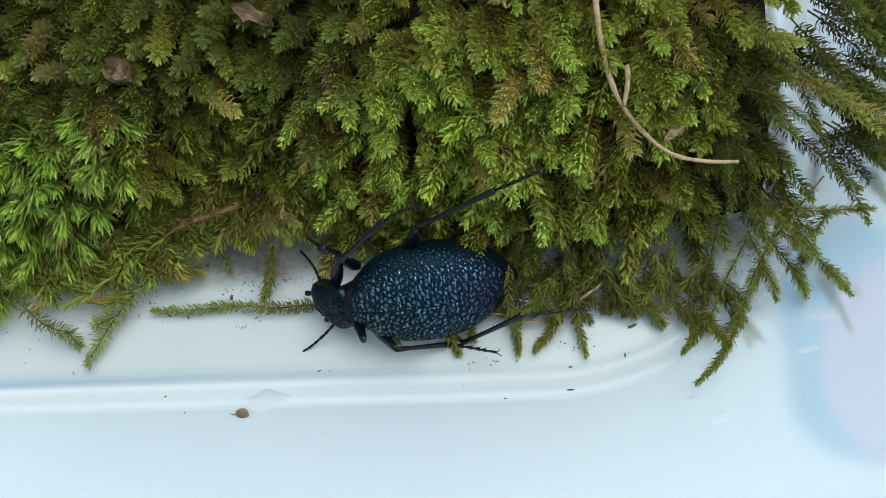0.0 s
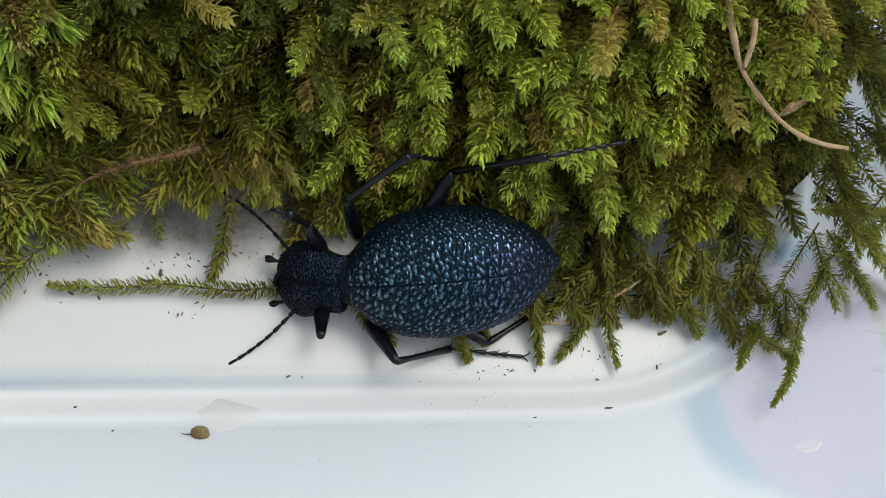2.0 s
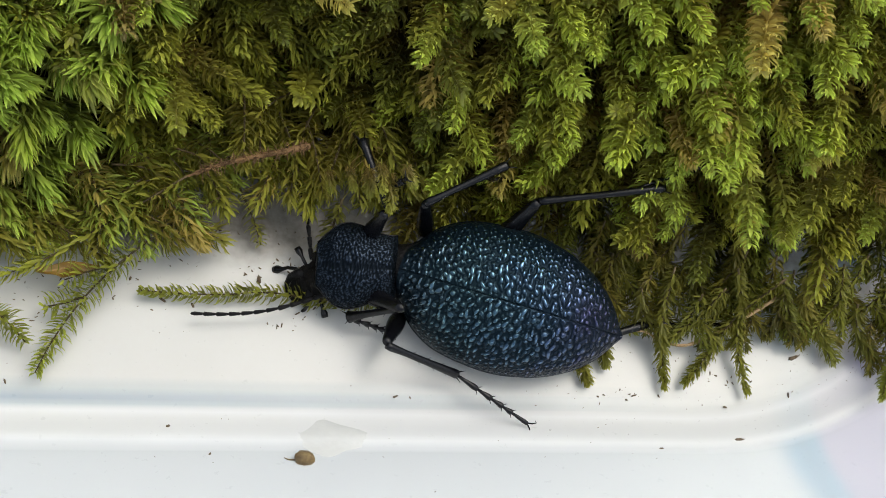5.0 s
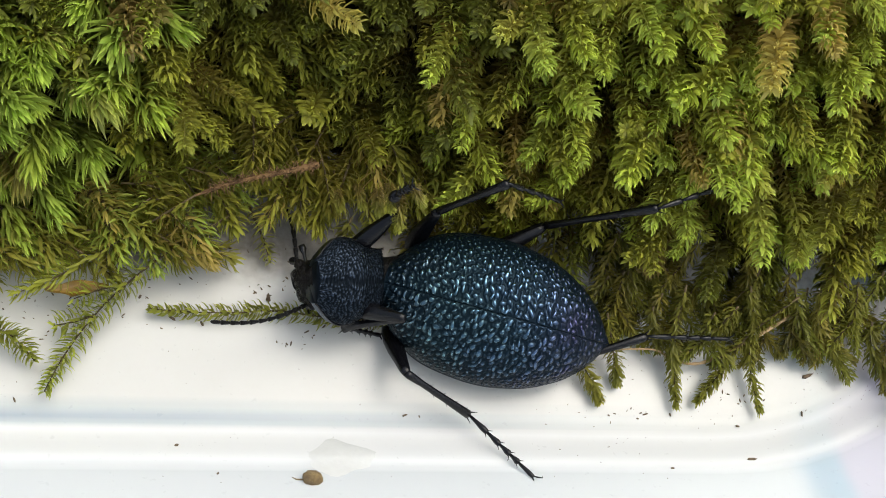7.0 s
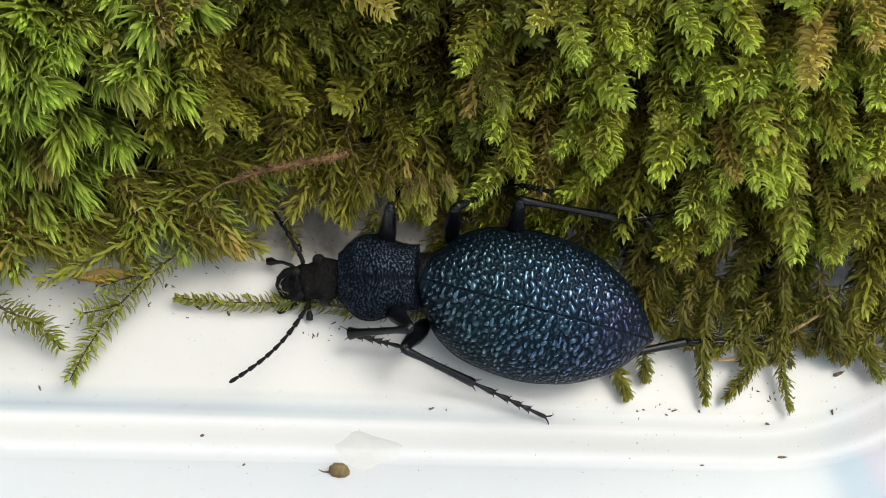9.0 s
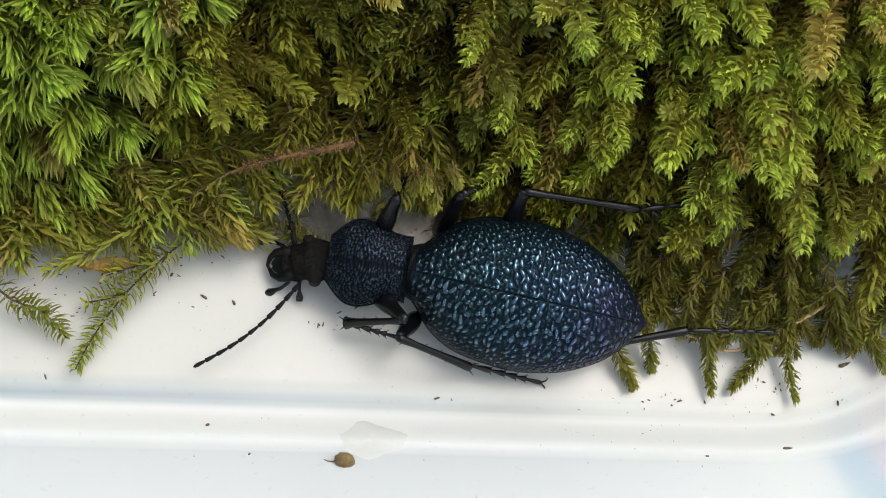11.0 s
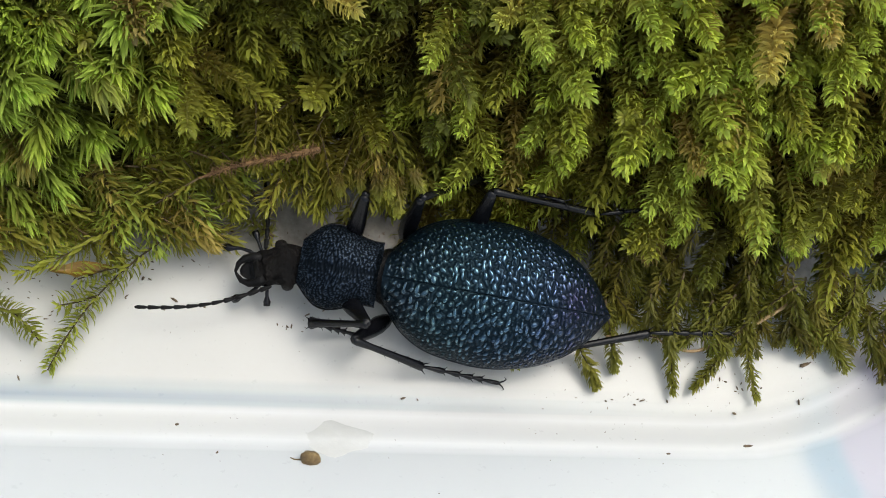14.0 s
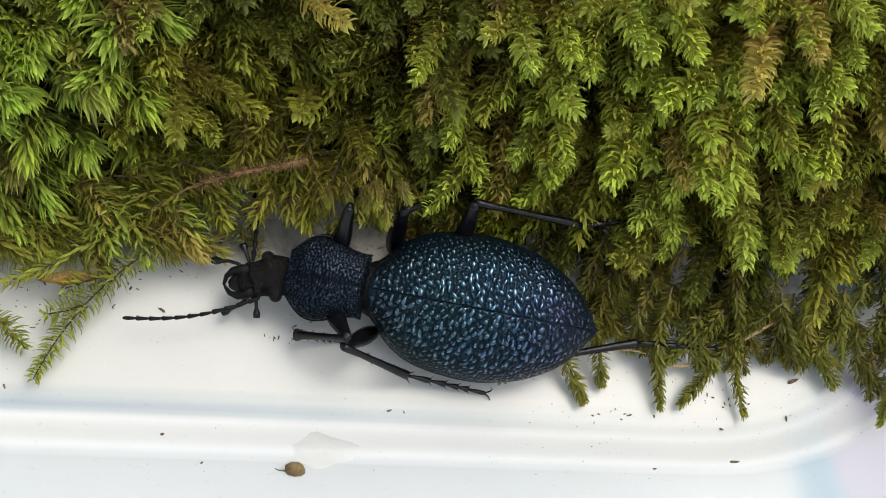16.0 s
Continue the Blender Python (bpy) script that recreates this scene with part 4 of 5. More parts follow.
def brow(fine):
    """The fine relief with two long hollows between the eyes and a step before the upper lip."""
    def f(x, a):
        hollow = sum(math.exp(-((a - math.pi / 2 - q) / 0.22) ** 2) for q in (-0.62, 0.62)) * math.exp(-((x - 3.3) / 1.0) ** 2)
        return fine(x, a) - 0.42 * hollow - 0.22 * math.exp(-((x - 4.7) / 0.22) ** 2) - 0.18 * math.exp(-((x - 0.8) / 0.35) ** 2)
    return f


def limb(name, points, radii, root, material, sides=10, squash=1.0, extras=(), label=""):
    pieces = [tube([Vector(p) * MM for p in points], [r * MM for r in radii], sides, squash)]
    for pts, rr in extras:
        pieces.append(tube([Vector(p) * MM for p in pts], [r * MM for r in rr], 6))
    v, f = joined(pieces)
    return part(name, mesh_of(name, v, [q[::-1] for q in f], material), root, label)


LEGS = (("front", 8.0, 8.5, 7.0, 1.0), ("middle", 9.5, 10.2, 10.8, 1.0), ("hind", 10.0, 14.5, 11.5, 1.1))
COXA = ((3.8, 2.7, -1.7), (-2.2, 4.8, -2.2), (-9.5, 4.5, -2.2))


def build_tarsus(length, kind, root):
    """A foot of five heart-shaped joints with spines, and two claws."""
    shares = (0.0, 0.27, 0.45, 0.60, 0.72, 0.93)
    first = None
    for a, b in zip(shares, shares[1:]):
        x0, x1, wide = length * a, length * b, 0.36 if b < 0.9 else 0.27
        spines = [(((x1 - 0.15, 0.22 * q, -0.1), (x1 + 0.25, 0.55 * q, -0.25)), (0.08, 0.02)) for q in (1, -1)] if b < 0.9 else []
        ob = limb("tarsus" if first is None else "foot_joint", [(x0 + (x1 - x0) * q, 0, 0) for q in (0.0, 0.3, 0.75, 0.92, 1.0)], (0.15, 0.22, wide, wide * 0.9, 0.16), first or root, BLACK, 8, 0.75, spines,
                  label="jointed black " + kind + " foot" if first is None else "")
        first = first or ob
    for q in (1, -1):
        limb("claw", ((length * 0.91, 0, 0), (length * 0.97, 0.35 * q, 0.05), (length * 1.0, 0.62 * q, -0.1), (length * 0.985, 0.80 * q, -0.35)), (0.10, 0.09, 0.06, 0.02), first, BLACK, 6, label="curved black claw")
    return first


THORAX_WIDE = ((0, 3.6), (0.08, 3.5), (0.25, 3.75), (0.45, 4.5), (0.6, 4.8), (0.74, 4.55), (0.87, 3.6), (0.95, 2.8), (1, 2.2))


def build_beetle():
    root = thing("ground_beetle", "large blue-black ground beetle with granular wing cases", "beetle")
    for side in (1, -1):
        elytron(side, root)
    secs = [(-EL * s * 0.985 - 0.2, EW * 0.94 * float(smooth_table(np.array(s), WIDE)), 0.6, -3.6 * math.sin(math.pi * (0.18 + 0.76 * s)) ** 0.6) for s in np.linspace(0, 1, 24)]
    part("abdomen", hull(secs, 24, BLACK, "abdomen"), root, "smooth black underside")
    secs = [(x, w, t, b) for x, w, t, b in ((-1.4, 3.4, 2.0, -2.2), (-0.6, 3.2, 2.9, -2.4), (0.3, 2.8, 2.9, -2.4), (1.4, 2.6, 2.2, -2.4), (2.6, 2.3, 1.2, -2.4), (3.8, 1.6, 0.2, -2.0))]
    part("waist", hull(secs, 20, MATT, "waist"), root, "narrow black joint behind the thorax")
    # thorax: from its rear joint along +x
    thorax = part("pronotum", hull([(x, w, t, b) for x, w, t, b in table_sections(9.0, 110, THORAX_WIDE,
                                                                                        ((0, 0.3), (0.035, 1.2), (0.1, 1.75), (0.5, 2.6), (0.85, 1.9), (1, 1.0)), ((0, 1.8), (0.5, 2.6), (1, 1.7)))], 190, THORAX, "pronotum", wrinkles(0.35, 0.14, 0.06), 0.62), root,
                  "wrinkled dark blue thorax shield")
    for s in (1, -1):
        edge = [(9.0 * q, s * (float(smooth_table(np.array(q), THORAX_WIDE)) + 0.05), 0.25) for q in np.linspace(0.0, 1, 24)]
        v, f = tube([Vector(p) * MM for p in edge], [0.09 * MM] * 24, 8)
        part("margin", mesh_of("margin", v, [q[::-1] for q in f], BLACK), thorax, "raised black edge of the thorax")
    head = part("head", hull(table_sections(5.6, 64, ((0, 1.7), (0.08, 1.95), (0.25, 2.3), (0.40, 2.6), (0.52, 2.2), (0.66, 1.95), (0.8, 2.1), (0.9, 1.95), (1, 1.5)), ((0, 0.7), (0.15, 1.1), (0.4, 1.5), (0.75, 1.1), (1, 0.55)), ((0, 1.5), (0.5, 1.6), (1, 0.8))), 100, SKULL, "head", brow(wrinkles(0.60, 0.16)), 0.30), root,
                "narrow rugged black head")
    for s in (1, -1):
        v, f = ball((2.2 * MM, 2.28 * s * MM, 0.50 * MM), (0.72 * MM, 0.62 * MM, 0.62 * MM), 10, 14)
        part("eye", mesh_of("eye", v, [q[::-1] for q in f], SKULL), head, "glossy black bulging eye")
        limb("mandible", ((4.6, 1.05 * s, -0.05), (5.5, 1.42 * s, -0.05), (6.5, 1.42 * s, -0.1), (7.3, 0.95 * s, -0.2), (7.75, 0.15 * s, -0.3 - 0.15 * s), (7.7, -0.35 * s, -0.3 - 0.15 * s)), (0.70, 0.62, 0.44, 0.32, 0.18, 0.05), head, MATT, label="curved black jaw")
        limb("palp", ((5.0, 1.3 * s, -0.6), (5.9, 2.1 * s, -0.8), (6.9, 2.6 * s, -1.0), (7.6, 2.7 * s, -1.1), (8.3, 2.9 * s, -1.2), (8.8, 3.0 * s, -1.2)), (0.2, 0.22, 0.2, 0.24, 0.5, 0.42), head, BLACK, label="black club-tipped mouth feeler")
        limb("palp", ((4.4, 1.2 * s, -0.9), (4.7, 2.2 * s, -1.2), (4.9, 3.2 * s, -1.4), (5.0, 3.8 * s, -1.5), (5.1, 4.3 * s, -1.5)), (0.18, 0.2, 0.2, 0.42, 0.38), head, BLACK, label="black club-tipped mouth feeler")
    part("labrum", hull(((4.8, 1.35, 0.50, -0.3), (5.3, 1.3, 0.42, -0.3), (5.4, 1.15, 0.28, -0.3), (5.8, 0.95, 0.24, -0.3), (6.1, 0.55, 0.12, -0.3)), 20, MATT, "labrum"), head, "black upper lip")
    part("mouth", hull(((4.2, 1.7, -0.1, -1.0), (5.6, 1.45, -0.25, -1.0), (6.4, 1.05, -0.35, -0.9), (7.0, 0.6, -0.4, -0.8), (7.3, 0.2, -0.45, -0.6)), 20, MATT, "mouth"), head, "dull black mouthparts under the jaws")
    feelers = []
    for s in (1, -1):
        first = None
        for k in range(11):
            x0, x1 = 15.0 * k / 11, 15.0 * (k + 1) / 11
            r = 0.27 if k < 4 else 0.23
            pts = [(x0 + (x1 - x0) * q, 0.9 * math.sin(math.pi * (x0 + (x1 - x0) * q) / 15.0) * s, 0) for q in (0.0, 0.2, 0.65, 0.9, 1.0)]
            radii = (r * 0.5, r * 0.75, r, r * 1.1, r * 0.6) if k < 10 else (r * 0.5, r * 0.8, r, r * 0.7, r * 0.2)
            ob = limb("antenna" if first is None else "antenna_joint", pts, radii, first or root, MATT, 8, label="thin jointed black antenna" if first is None else "")
            first = first or ob
        feelers.append(first)
    legs = []
    for (kind, lf, lt, ls, thick), coxa in zip(LEGS, COXA):
        for s in (1, -1):
            femur = limb("femur", [(lf * q, 0, 0) for q in (0, 0.1, 0.3, 0.5, 0.75, 0.92, 1.0)], [r * thick for r in (0.6, 0.85, 1.05, 1.0, 0.75, 0.62, 0.45)], root, BLACK, 12, 0.8, label="stout glossy black " + kind + " thigh")
            spurs = [(((lt * 0.97, 0.2 * q, -0.1), (lt * 1.0 + 0.9, 0.75 * q, -0.2)), (0.13, 0.02)) for q in (1, -1)]
            spurs += [(((lt * q, 0.25 * (-1) ** k, -0.2), (lt * q + 0.55, 0.62 * (-1) ** k, -0.35)), (0.07, 0.015)) for k, q in enumerate((0.35, 0.45, 0.55, 0.65, 0.74, 0.82, 0.9))]
            broad = 0.75 if kind == "front" else 0.55
            tibia = limb("tibia", [(lt * q, 0, 0) for q in (0, 0.05, 0.25, 0.6, 0.85, 0.97, 1.0)], (0.42, 0.5, 0.38, 0.42, 0.5, broad, 0.35), root, BLACK, 10, 0.85, spurs, label="slender spined black " + kind + " shin")
            tarsus = build_tarsus(ls, kind, root)
            legs.append((s, coxa, (lf, lt, ls), femur, tibia, tarsus))
    return root, thorax, head, feelers, legs


BEETLE, THORAX_PART, HEAD_PART, FEELERS, LEG_PARTS = build_beetle()
MOMENTS = []


def moment(t, body, neck, jaws, feelers, legs, tuck=0.0):
    """The beetle at one time: its body's place and turn, where its joints are, and how far its head is drawn in, in millimetres and degrees."""
    MOMENTS.append((t, body, neck, jaws, feelers, legs, tuck))


def aim(p, q, up):
    """A pose at p whose x axis points at q."""
    return frame_matrix(Vector(p), Vector(q) - Vector(p), up)


def motions():
    moment(0, (7.39, -4.21, 7.54, 189.9, -5.9, -46.8),
           neck=(1.9, -2.5, 2.8), jaws=(-4.1, -4.0, 0.5), feelers=((-2.0, -9.5, 0.5), (1.1, 0.5, 5.0)),
           legs=((9.3, -9.5, 7.3, 6.7, -4.2, 1.2, 6.9, -1.2, 0.4),
                 (6.8, 1.2, 15.1, 5.9, -0.9, 23.3, 2.2, 2.9, 18.7),
                 (14.9, -12.2, 6.5, 22.6, -9.9, 0.8, 31.2, -13.2, 6.3),
                 (8.0, -1.0, 18.5, 15.4, 2.8, 24.3, 21.7, 1.6, 33.0),
                 (24.9, -9.8, 0.3, 34.9, -8.7, 10.7, 45.2, -6.3, 6.3),
                 (19.5, 4.2, 18.0, 32.4, 7.1, 24.0, 39.4, 5.9, 33.0)), tuck=7.8)
    moment(0.5, (8.66, -3.99, 7.65, 189.0, 3.7, -50.1),
           neck=(2.0, -2.8, 3.6), jaws=(-4.0, -4.3, 1.1), feelers=((1.7, -10.8, 0.5), (1.0, 2.5, 5.0)),
           legs=((8.6, -10.4, 8.3, 6.8, -5.1, 1.9, 8.0, -2.2, 0.4),
                 (6.4, -0.5, 15.8, 4.4, -2.5, 23.8, 2.1, -4.0, 30.3),
                 (13.9, -12.7, 7.1, 22.0, -10.4, 1.3, 31.2, -9.9, 0.4),
                 (6.9, -2.1, 17.6, 12.8, 2.0, 24.9, 16.5, 0.2, 34.9),
                 (26.1, -9.6, 1.4, 36.2, -3.5, 0.8, 45.9, -2.9, 0.4),
                 (19.4, 4.2, 18.6, 29.9, 5.4, 28.6, 37.0, 11.0, 21.5)), tuck=7.8)
    moment(1, (8.90, -2.91, 6.22, 184.5, 9.6, -47.2),
           neck=(1.4, -1.7, 2.9), jaws=(-4.6, -3.2, 0.5), feelers=((3.8, -11.5, 0.5), (-2.8, 7.5, 5.0)),
           legs=((7.3, -10.3, 7.2, 6.7, -5.1, 0.8, 8.4, -2.5, 0.4),
                 (4.0, 0.9, 14.0, 0.5, -0.1, 21.6, -2.7, -1.6, 27.7),
                 (13.2, -12.2, 6.9, 22.2, -10.3, 2.6, 31.5, -10.7, 0.4),
                 (5.5, -0.1, 14.3, 9.4, 3.2, 23.1, 17.1, 9.3, 18.4),
                 (26.7, -10.3, 1.8, 37.8, -3.3, 0.8, 48.4, -3.4, 0.4),
                 (19.0, 5.5, 17.0, 28.0, 5.7, 28.4, 37.0, 10.2, 22.8)), tuck=7.8)
    moment(1.5, (7.97, -2.83, 5.99, 182.4, 12.0, -32.5),
           neck=(0.4, -1.8, 2.5), jaws=(-5.6, -3.3, 0.5), feelers=((2.4, -11.8, 0.5), (-1.4, 6.3, 5.0)),
           legs=((5.1, -9.9, 6.8, 5.2, -4.8, 0.8, 7.8, -2.4, 0.4),
                 (3.2, 1.0, 13.4, -0.5, -0.6, 20.8, -3.5, -2.2, 27.0),
                 (12.9, -12.5, 5.5, 21.7, -10.0, 1.0, 31.6, -11.3, 0.4),
                 (5.0, 1.5, 14.5, 9.8, 4.6, 22.9, 18.2, 8.0, 17.1),
                 (26.3, -9.5, 2.5, 37.4, -3.0, 0.8, 48.2, -3.3, 0.4),
                 (18.2, 6.6, 16.4, 26.7, 5.3, 28.1, 35.5, 9.2, 21.9)), tuck=7.8)
    moment(2, (7.78, -2.52, 5.00, 183.3, 10.2, -30.4),
           neck=(0.2, -0.8, 2.1), jaws=(-5.8, -1.8, 0.5), feelers=((-4.9, -10.3, 0.5), (-3.0, 4.5, 5.0)),
           legs=((4.3, -9.6, 6.4, 5.0, -4.7, 0.8, 7.3, -2.4, 0.4),
                 (2.3, 2.0, 12.0, -1.2, 0.3, 19.6, -3.9, -1.6, 25.8),
                 (13.3, -12.3, 5.3, 22.2, -10.1, 0.8, 32.1, -11.1, 0.4),
                 (6.8, 4.2, 14.0, 12.4, 6.8, 22.1, 19.3, 10.1, 14.6),
                 (26.1, -9.4, 2.3, 37.6, -3.0, 0.8, 48.4, -2.6, 0.4),
                 (19.7, 8.1, 14.0, 27.6, 5.8, 25.9, 38.8, 8.6, 25.5)), tuck=6.8)
    moment(2.5, (10.54, -2.75, 5.50, 181.2, 15.0, -25.0),
           neck=(2.2, -1.4, 3.2), jaws=(-3.2, -2.1, 1.6), feelers=((-12.2, -10.8, 0.5), (-6.5, 6.7, 6.0)),
           legs=((4.4, -10.3, 5.2, 4.2, -5.3, 0.8, 6.4, -2.8, 0.4),
                 (2.5, 5.6, 8.5, 3.0, 4.6, 16.9, 3.7, 2.9, 23.7),
                 (15.6, -13.6, 5.2, 23.4, -10.5, 0.8, 33.7, -11.5, 0.4),
                 (7.0, 2.0, 11.5, 10.7, 5.8, 20.2, 17.4, 9.8, 12.8),
                 (29.5, -10.0, 3.4, 40.3, -2.3, 0.8, 50.5, -1.8, 0.4),
                 (18.7, 7.4, 14.1, 27.3, 5.5, 25.7, 38.2, 8.5, 23.5)), tuck=3.0)
    moment(3, (4.88, -1.93, 5.40, 174.2, 12.6, -21.1),
           neck=(-1.6, 0.2, 1.2), jaws=(-7.2, -1.6, 1.6), feelers=((-12.4, -4.5, 0.6), (-13.0, 5.6, 6.0)),
           legs=((2.6, -9.6, 6.0, 0.1, -5.7, 0.8, 4.2, -4.0, 0.4),
                 (1.1, 4.6, 11.1, 4.2, 9.7, 5.0, 4.9, 8.2, 11.8),
                 (6.0, -12.7, 6.1, 15.4, -11.9, 2.2, 25.7, -13.4, 0.4),
                 (3.7, 3.7, 12.7, 11.0, 10.2, 9.6, 18.6, 14.2, 3.2),
                 (24.4, -8.8, 3.8, 37.0, -2.7, 0.8, 48.1, -2.2, 0.4),
                 (19.2, 7.1, 13.3, 32.7, 11.9, 11.0, 43.3, 16.2, 10.2)), tuck=2.6)
    moment(3.5, (0.56, 0.00, 4.43, 167.6, 2.4, -22.6),
           neck=(-7.0, 0.8, 5.8), jaws=(-12.2, -3.0, 0.5), feelers=((-20.9, -6.0, 0.7), (-8.2, 8.8, 4.0)),
           legs=((-1.6, -5.1, 8.0, -6.2, -5.5, 0.9, 0.6, -5.5, 0.4),
                 (-1.1, 4.2, 11.6, 1.8, 9.5, 5.6, 2.3, 8.1, 12.4),
                 (8.3, -11.1, 1.7, 18.0, -11.6, 0.8, 28.2, -13.1, 0.4),
                 (2.9, 5.2, 13.8, 11.5, 10.5, 12.5, 12.3, 5.0, 21.8),
                 (18.4, -8.4, 3.7, 32.4, -4.6, 3.1, 43.8, -4.6, 2.3),
                 (15.6, 6.3, 12.7, 30.0, 7.6, 12.7, 40.4, 12.5, 13.2)), tuck=3.4)
    moment(4, (0.78, 0.64, 4.38, 162.0, 2.3, -22.5),
           neck=(-7.0, 1.2, 4.8), jaws=(-12.6, -2.6, 0.5), feelers=((-21.5, -4.8, 3.5), (-9.2, 7.4, 4.0)),
           legs=((-1.6, -4.7, 7.6, -7.2, -4.8, 1.1, -0.5, -6.1, 0.4),
                 (-2.3, 3.3, 11.5, 0.4, 8.8, 5.6, 0.8, 7.4, 12.4),
                 (-1.7, -9.3, 7.2, 7.3, -11.5, 3.0, 15.7, -17.7, 2.0),
                 (2.4, 4.7, 13.5, 10.9, 10.1, 11.8, 18.3, 12.6, 4.3),
                 (17.8, -9.2, 3.7, 31.7, -5.1, 3.2, 43.2, -4.6, 2.7),
                 (15.6, 5.8, 12.9, 29.8, 8.6, 11.6, 40.3, 13.1, 12.8)), tuck=3.4)
    moment(6.5, (-0.87, -0.05, 4.51, 167.8, 1.4, -18.5),
           neck=(-9.1, -2.2, 9.7), jaws=(-11.1, -0.7, 2.5), feelers=((-23.8, -5.8, 1.2), (-13.3, 8.1, 4.0)),
           legs=((-2.2, -4.7, 8.3, -5.7, -4.9, 0.8, 1.1, -5.5, 0.4),
                 (-4.0, 4.7, 11.6, -4.5, 4.3, 20.1, -4.2, 2.7, 26.9),
                 (-1.3, -10.4, 8.0, 7.9, -12.1, 3.7, 17.6, -15.9, 0.9),
                 (0.3, 5.0, 13.3, 5.2, 4.6, 22.2, 12.0, 7.8, 14.5),
                 (16.7, -9.4, 3.7, 30.4, -5.0, 5.5, 41.7, -4.5, 3.9),
                 (14.1, 7.0, 11.9, 22.8, 4.4, 23.2, 33.8, 7.0, 25.5)))
    moment(7, (-2.24, 0.85, 4.48, 165.8, 1.0, -19.4),
           neck=(-10.2, -1.3, 10.2), jaws=(-11.9, 0.3, 2.6), feelers=((-21.4, -7.4, 14.4), (-13.4, 7.8, 4.0)),
           legs=((-3.8, -3.9, 8.2, -9.2, -4.3, 1.7, -2.2, -4.3, 0.8),
                 (-3.1, 5.3, 11.3, -3.5, 4.9, 19.8, -3.2, 3.4, 26.6),
                 (-0.1, -10.4, 7.2, 8.1, -13.8, 2.2, 14.8, -21.5, 4.8),
                 (2.5, 6.2, 13.4, 8.1, 6.3, 22.0, 16.5, 7.3, 15.3),
                 (15.0, -9.1, 3.2, 28.4, -5.3, 7.1, 39.8, -5.0, 6.2),
                 (16.4, 7.2, 8.4, 25.7, 5.6, 19.4, 36.5, 9.5, 20.3)))
    moment(7.5, (-1.84, 0.42, 4.67, 166.6, 3.2, -19.5),
           neck=(-10.6, -0.9, 5.5), jaws=(-16.1, -1.0, 2.5), feelers=((-26.0, -9.2, 5.4), (-18.6, 7.6, 4.0)),
           legs=((-4.5, -5.1, 8.3, -8.0, -5.6, 0.8, -1.2, -7.0, 1.8),
                 (-3.8, 4.7, 11.5, -1.8, 10.5, 5.6, -1.3, 9.1, 12.4),
                 (-5.1, -7.8, 8.2, 3.1, -11.4, 3.3, 12.0, -15.0, 0.4),
                 (1.6, 5.9, 13.5, 9.8, 10.5, 9.7, 17.3, 13.6, 2.6),
                 (15.7, -8.9, 3.6, 29.6, -5.9, 6.3, 41.1, -5.3, 5.6),
                 (10.1, 7.5, 13.0, 23.9, 6.5, 8.7, 34.9, 9.7, 8.5)))
    moment(8, (-1.76, 0.29, 4.68, 166.9, 3.2, -20.3),
           neck=(-10.5, -0.6, 5.6), jaws=(-16.3, -5.4, 8.3), feelers=((-22.1, -14.4, 12.9), (-18.8, 3.9, 4.0)),
           legs=((-4.7, -5.9, 8.0, -10.7, -6.5, 2.1, -3.9, -7.4, 1.0),
                 (-4.0, 4.4, 11.6, -2.0, 10.2, 5.7, -1.4, 8.8, 12.5),
                 (-4.6, -7.4, 8.6, 3.6, -12.2, 4.9, 11.7, -17.4, 1.7),
                 (1.7, 5.7, 13.5, 9.4, 10.9, 9.3, 10.9, 6.1, 18.9),
                 (15.9, -9.0, 3.5, 29.7, -5.9, 6.5, 41.1, -5.7, 4.9),
                 (8.5, 7.2, 13.3, 22.3, 7.5, 8.8, 33.6, 8.5, 10.4)))
    moment(8.5, (-1.39, 0.31, 4.66, 166.7, 3.3, -20.6),
           neck=(-10.2, -0.1, 5.7), jaws=(-15.4, -1.3, 2.5), feelers=((-18.7, -14.0, 8.9), (-19.4, 5.6, 4.0)),
           legs=((-4.1, -5.4, 8.2, -10.3, -5.9, 2.4, -3.4, -6.8, 1.6),
                 (-4.8, 5.0, 11.6, -2.8, 10.7, 5.6, -2.3, 9.3, 12.5),
                 (-4.0, -7.8, 8.6, 4.6, -11.4, 4.3, 13.7, -15.4, 0.4),
                 (1.5, 6.0, 13.5, 9.3, 11.2, 9.5, 10.8, 6.4, 19.1),
                 (16.3, -8.6, 3.7, 30.3, -5.4, 5.8, 41.7, -5.0, 4.7),
                 (8.7, 7.5, 13.1, 22.6, 7.8, 9.1, 33.9, 9.3, 10.4)))
    moment(9, (-1.02, 0.34, 4.71, 166.5, 3.4, -20.9),
           neck=(-9.8, -0.3, 5.6), jaws=(-15.4, -0.6, 2.5), feelers=((-21.2, -12.5, 8.2), (-18.8, 7.5, 4.0)),
           legs=((-3.7, -5.7, 8.0, -10.1, -6.0, 2.3, -3.2, -6.8, 1.7),
                 (-5.8, 4.7, 11.5, -3.9, 10.2, 5.4, -3.3, 8.8, 12.2),
                 (-3.6, -8.8, 7.9, 5.3, -11.3, 3.5, 14.9, -14.4, 0.4),
                 (1.0, 5.4, 13.5, 8.9, 10.5, 9.6, 10.3, 5.7, 19.2),
                 (16.6, -8.8, 3.7, 30.7, -5.6, 4.2, 42.2, -5.1, 3.6),
                 (8.3, 6.5, 13.5, 22.2, 7.0, 9.6, 33.5, 8.8, 10.4)))
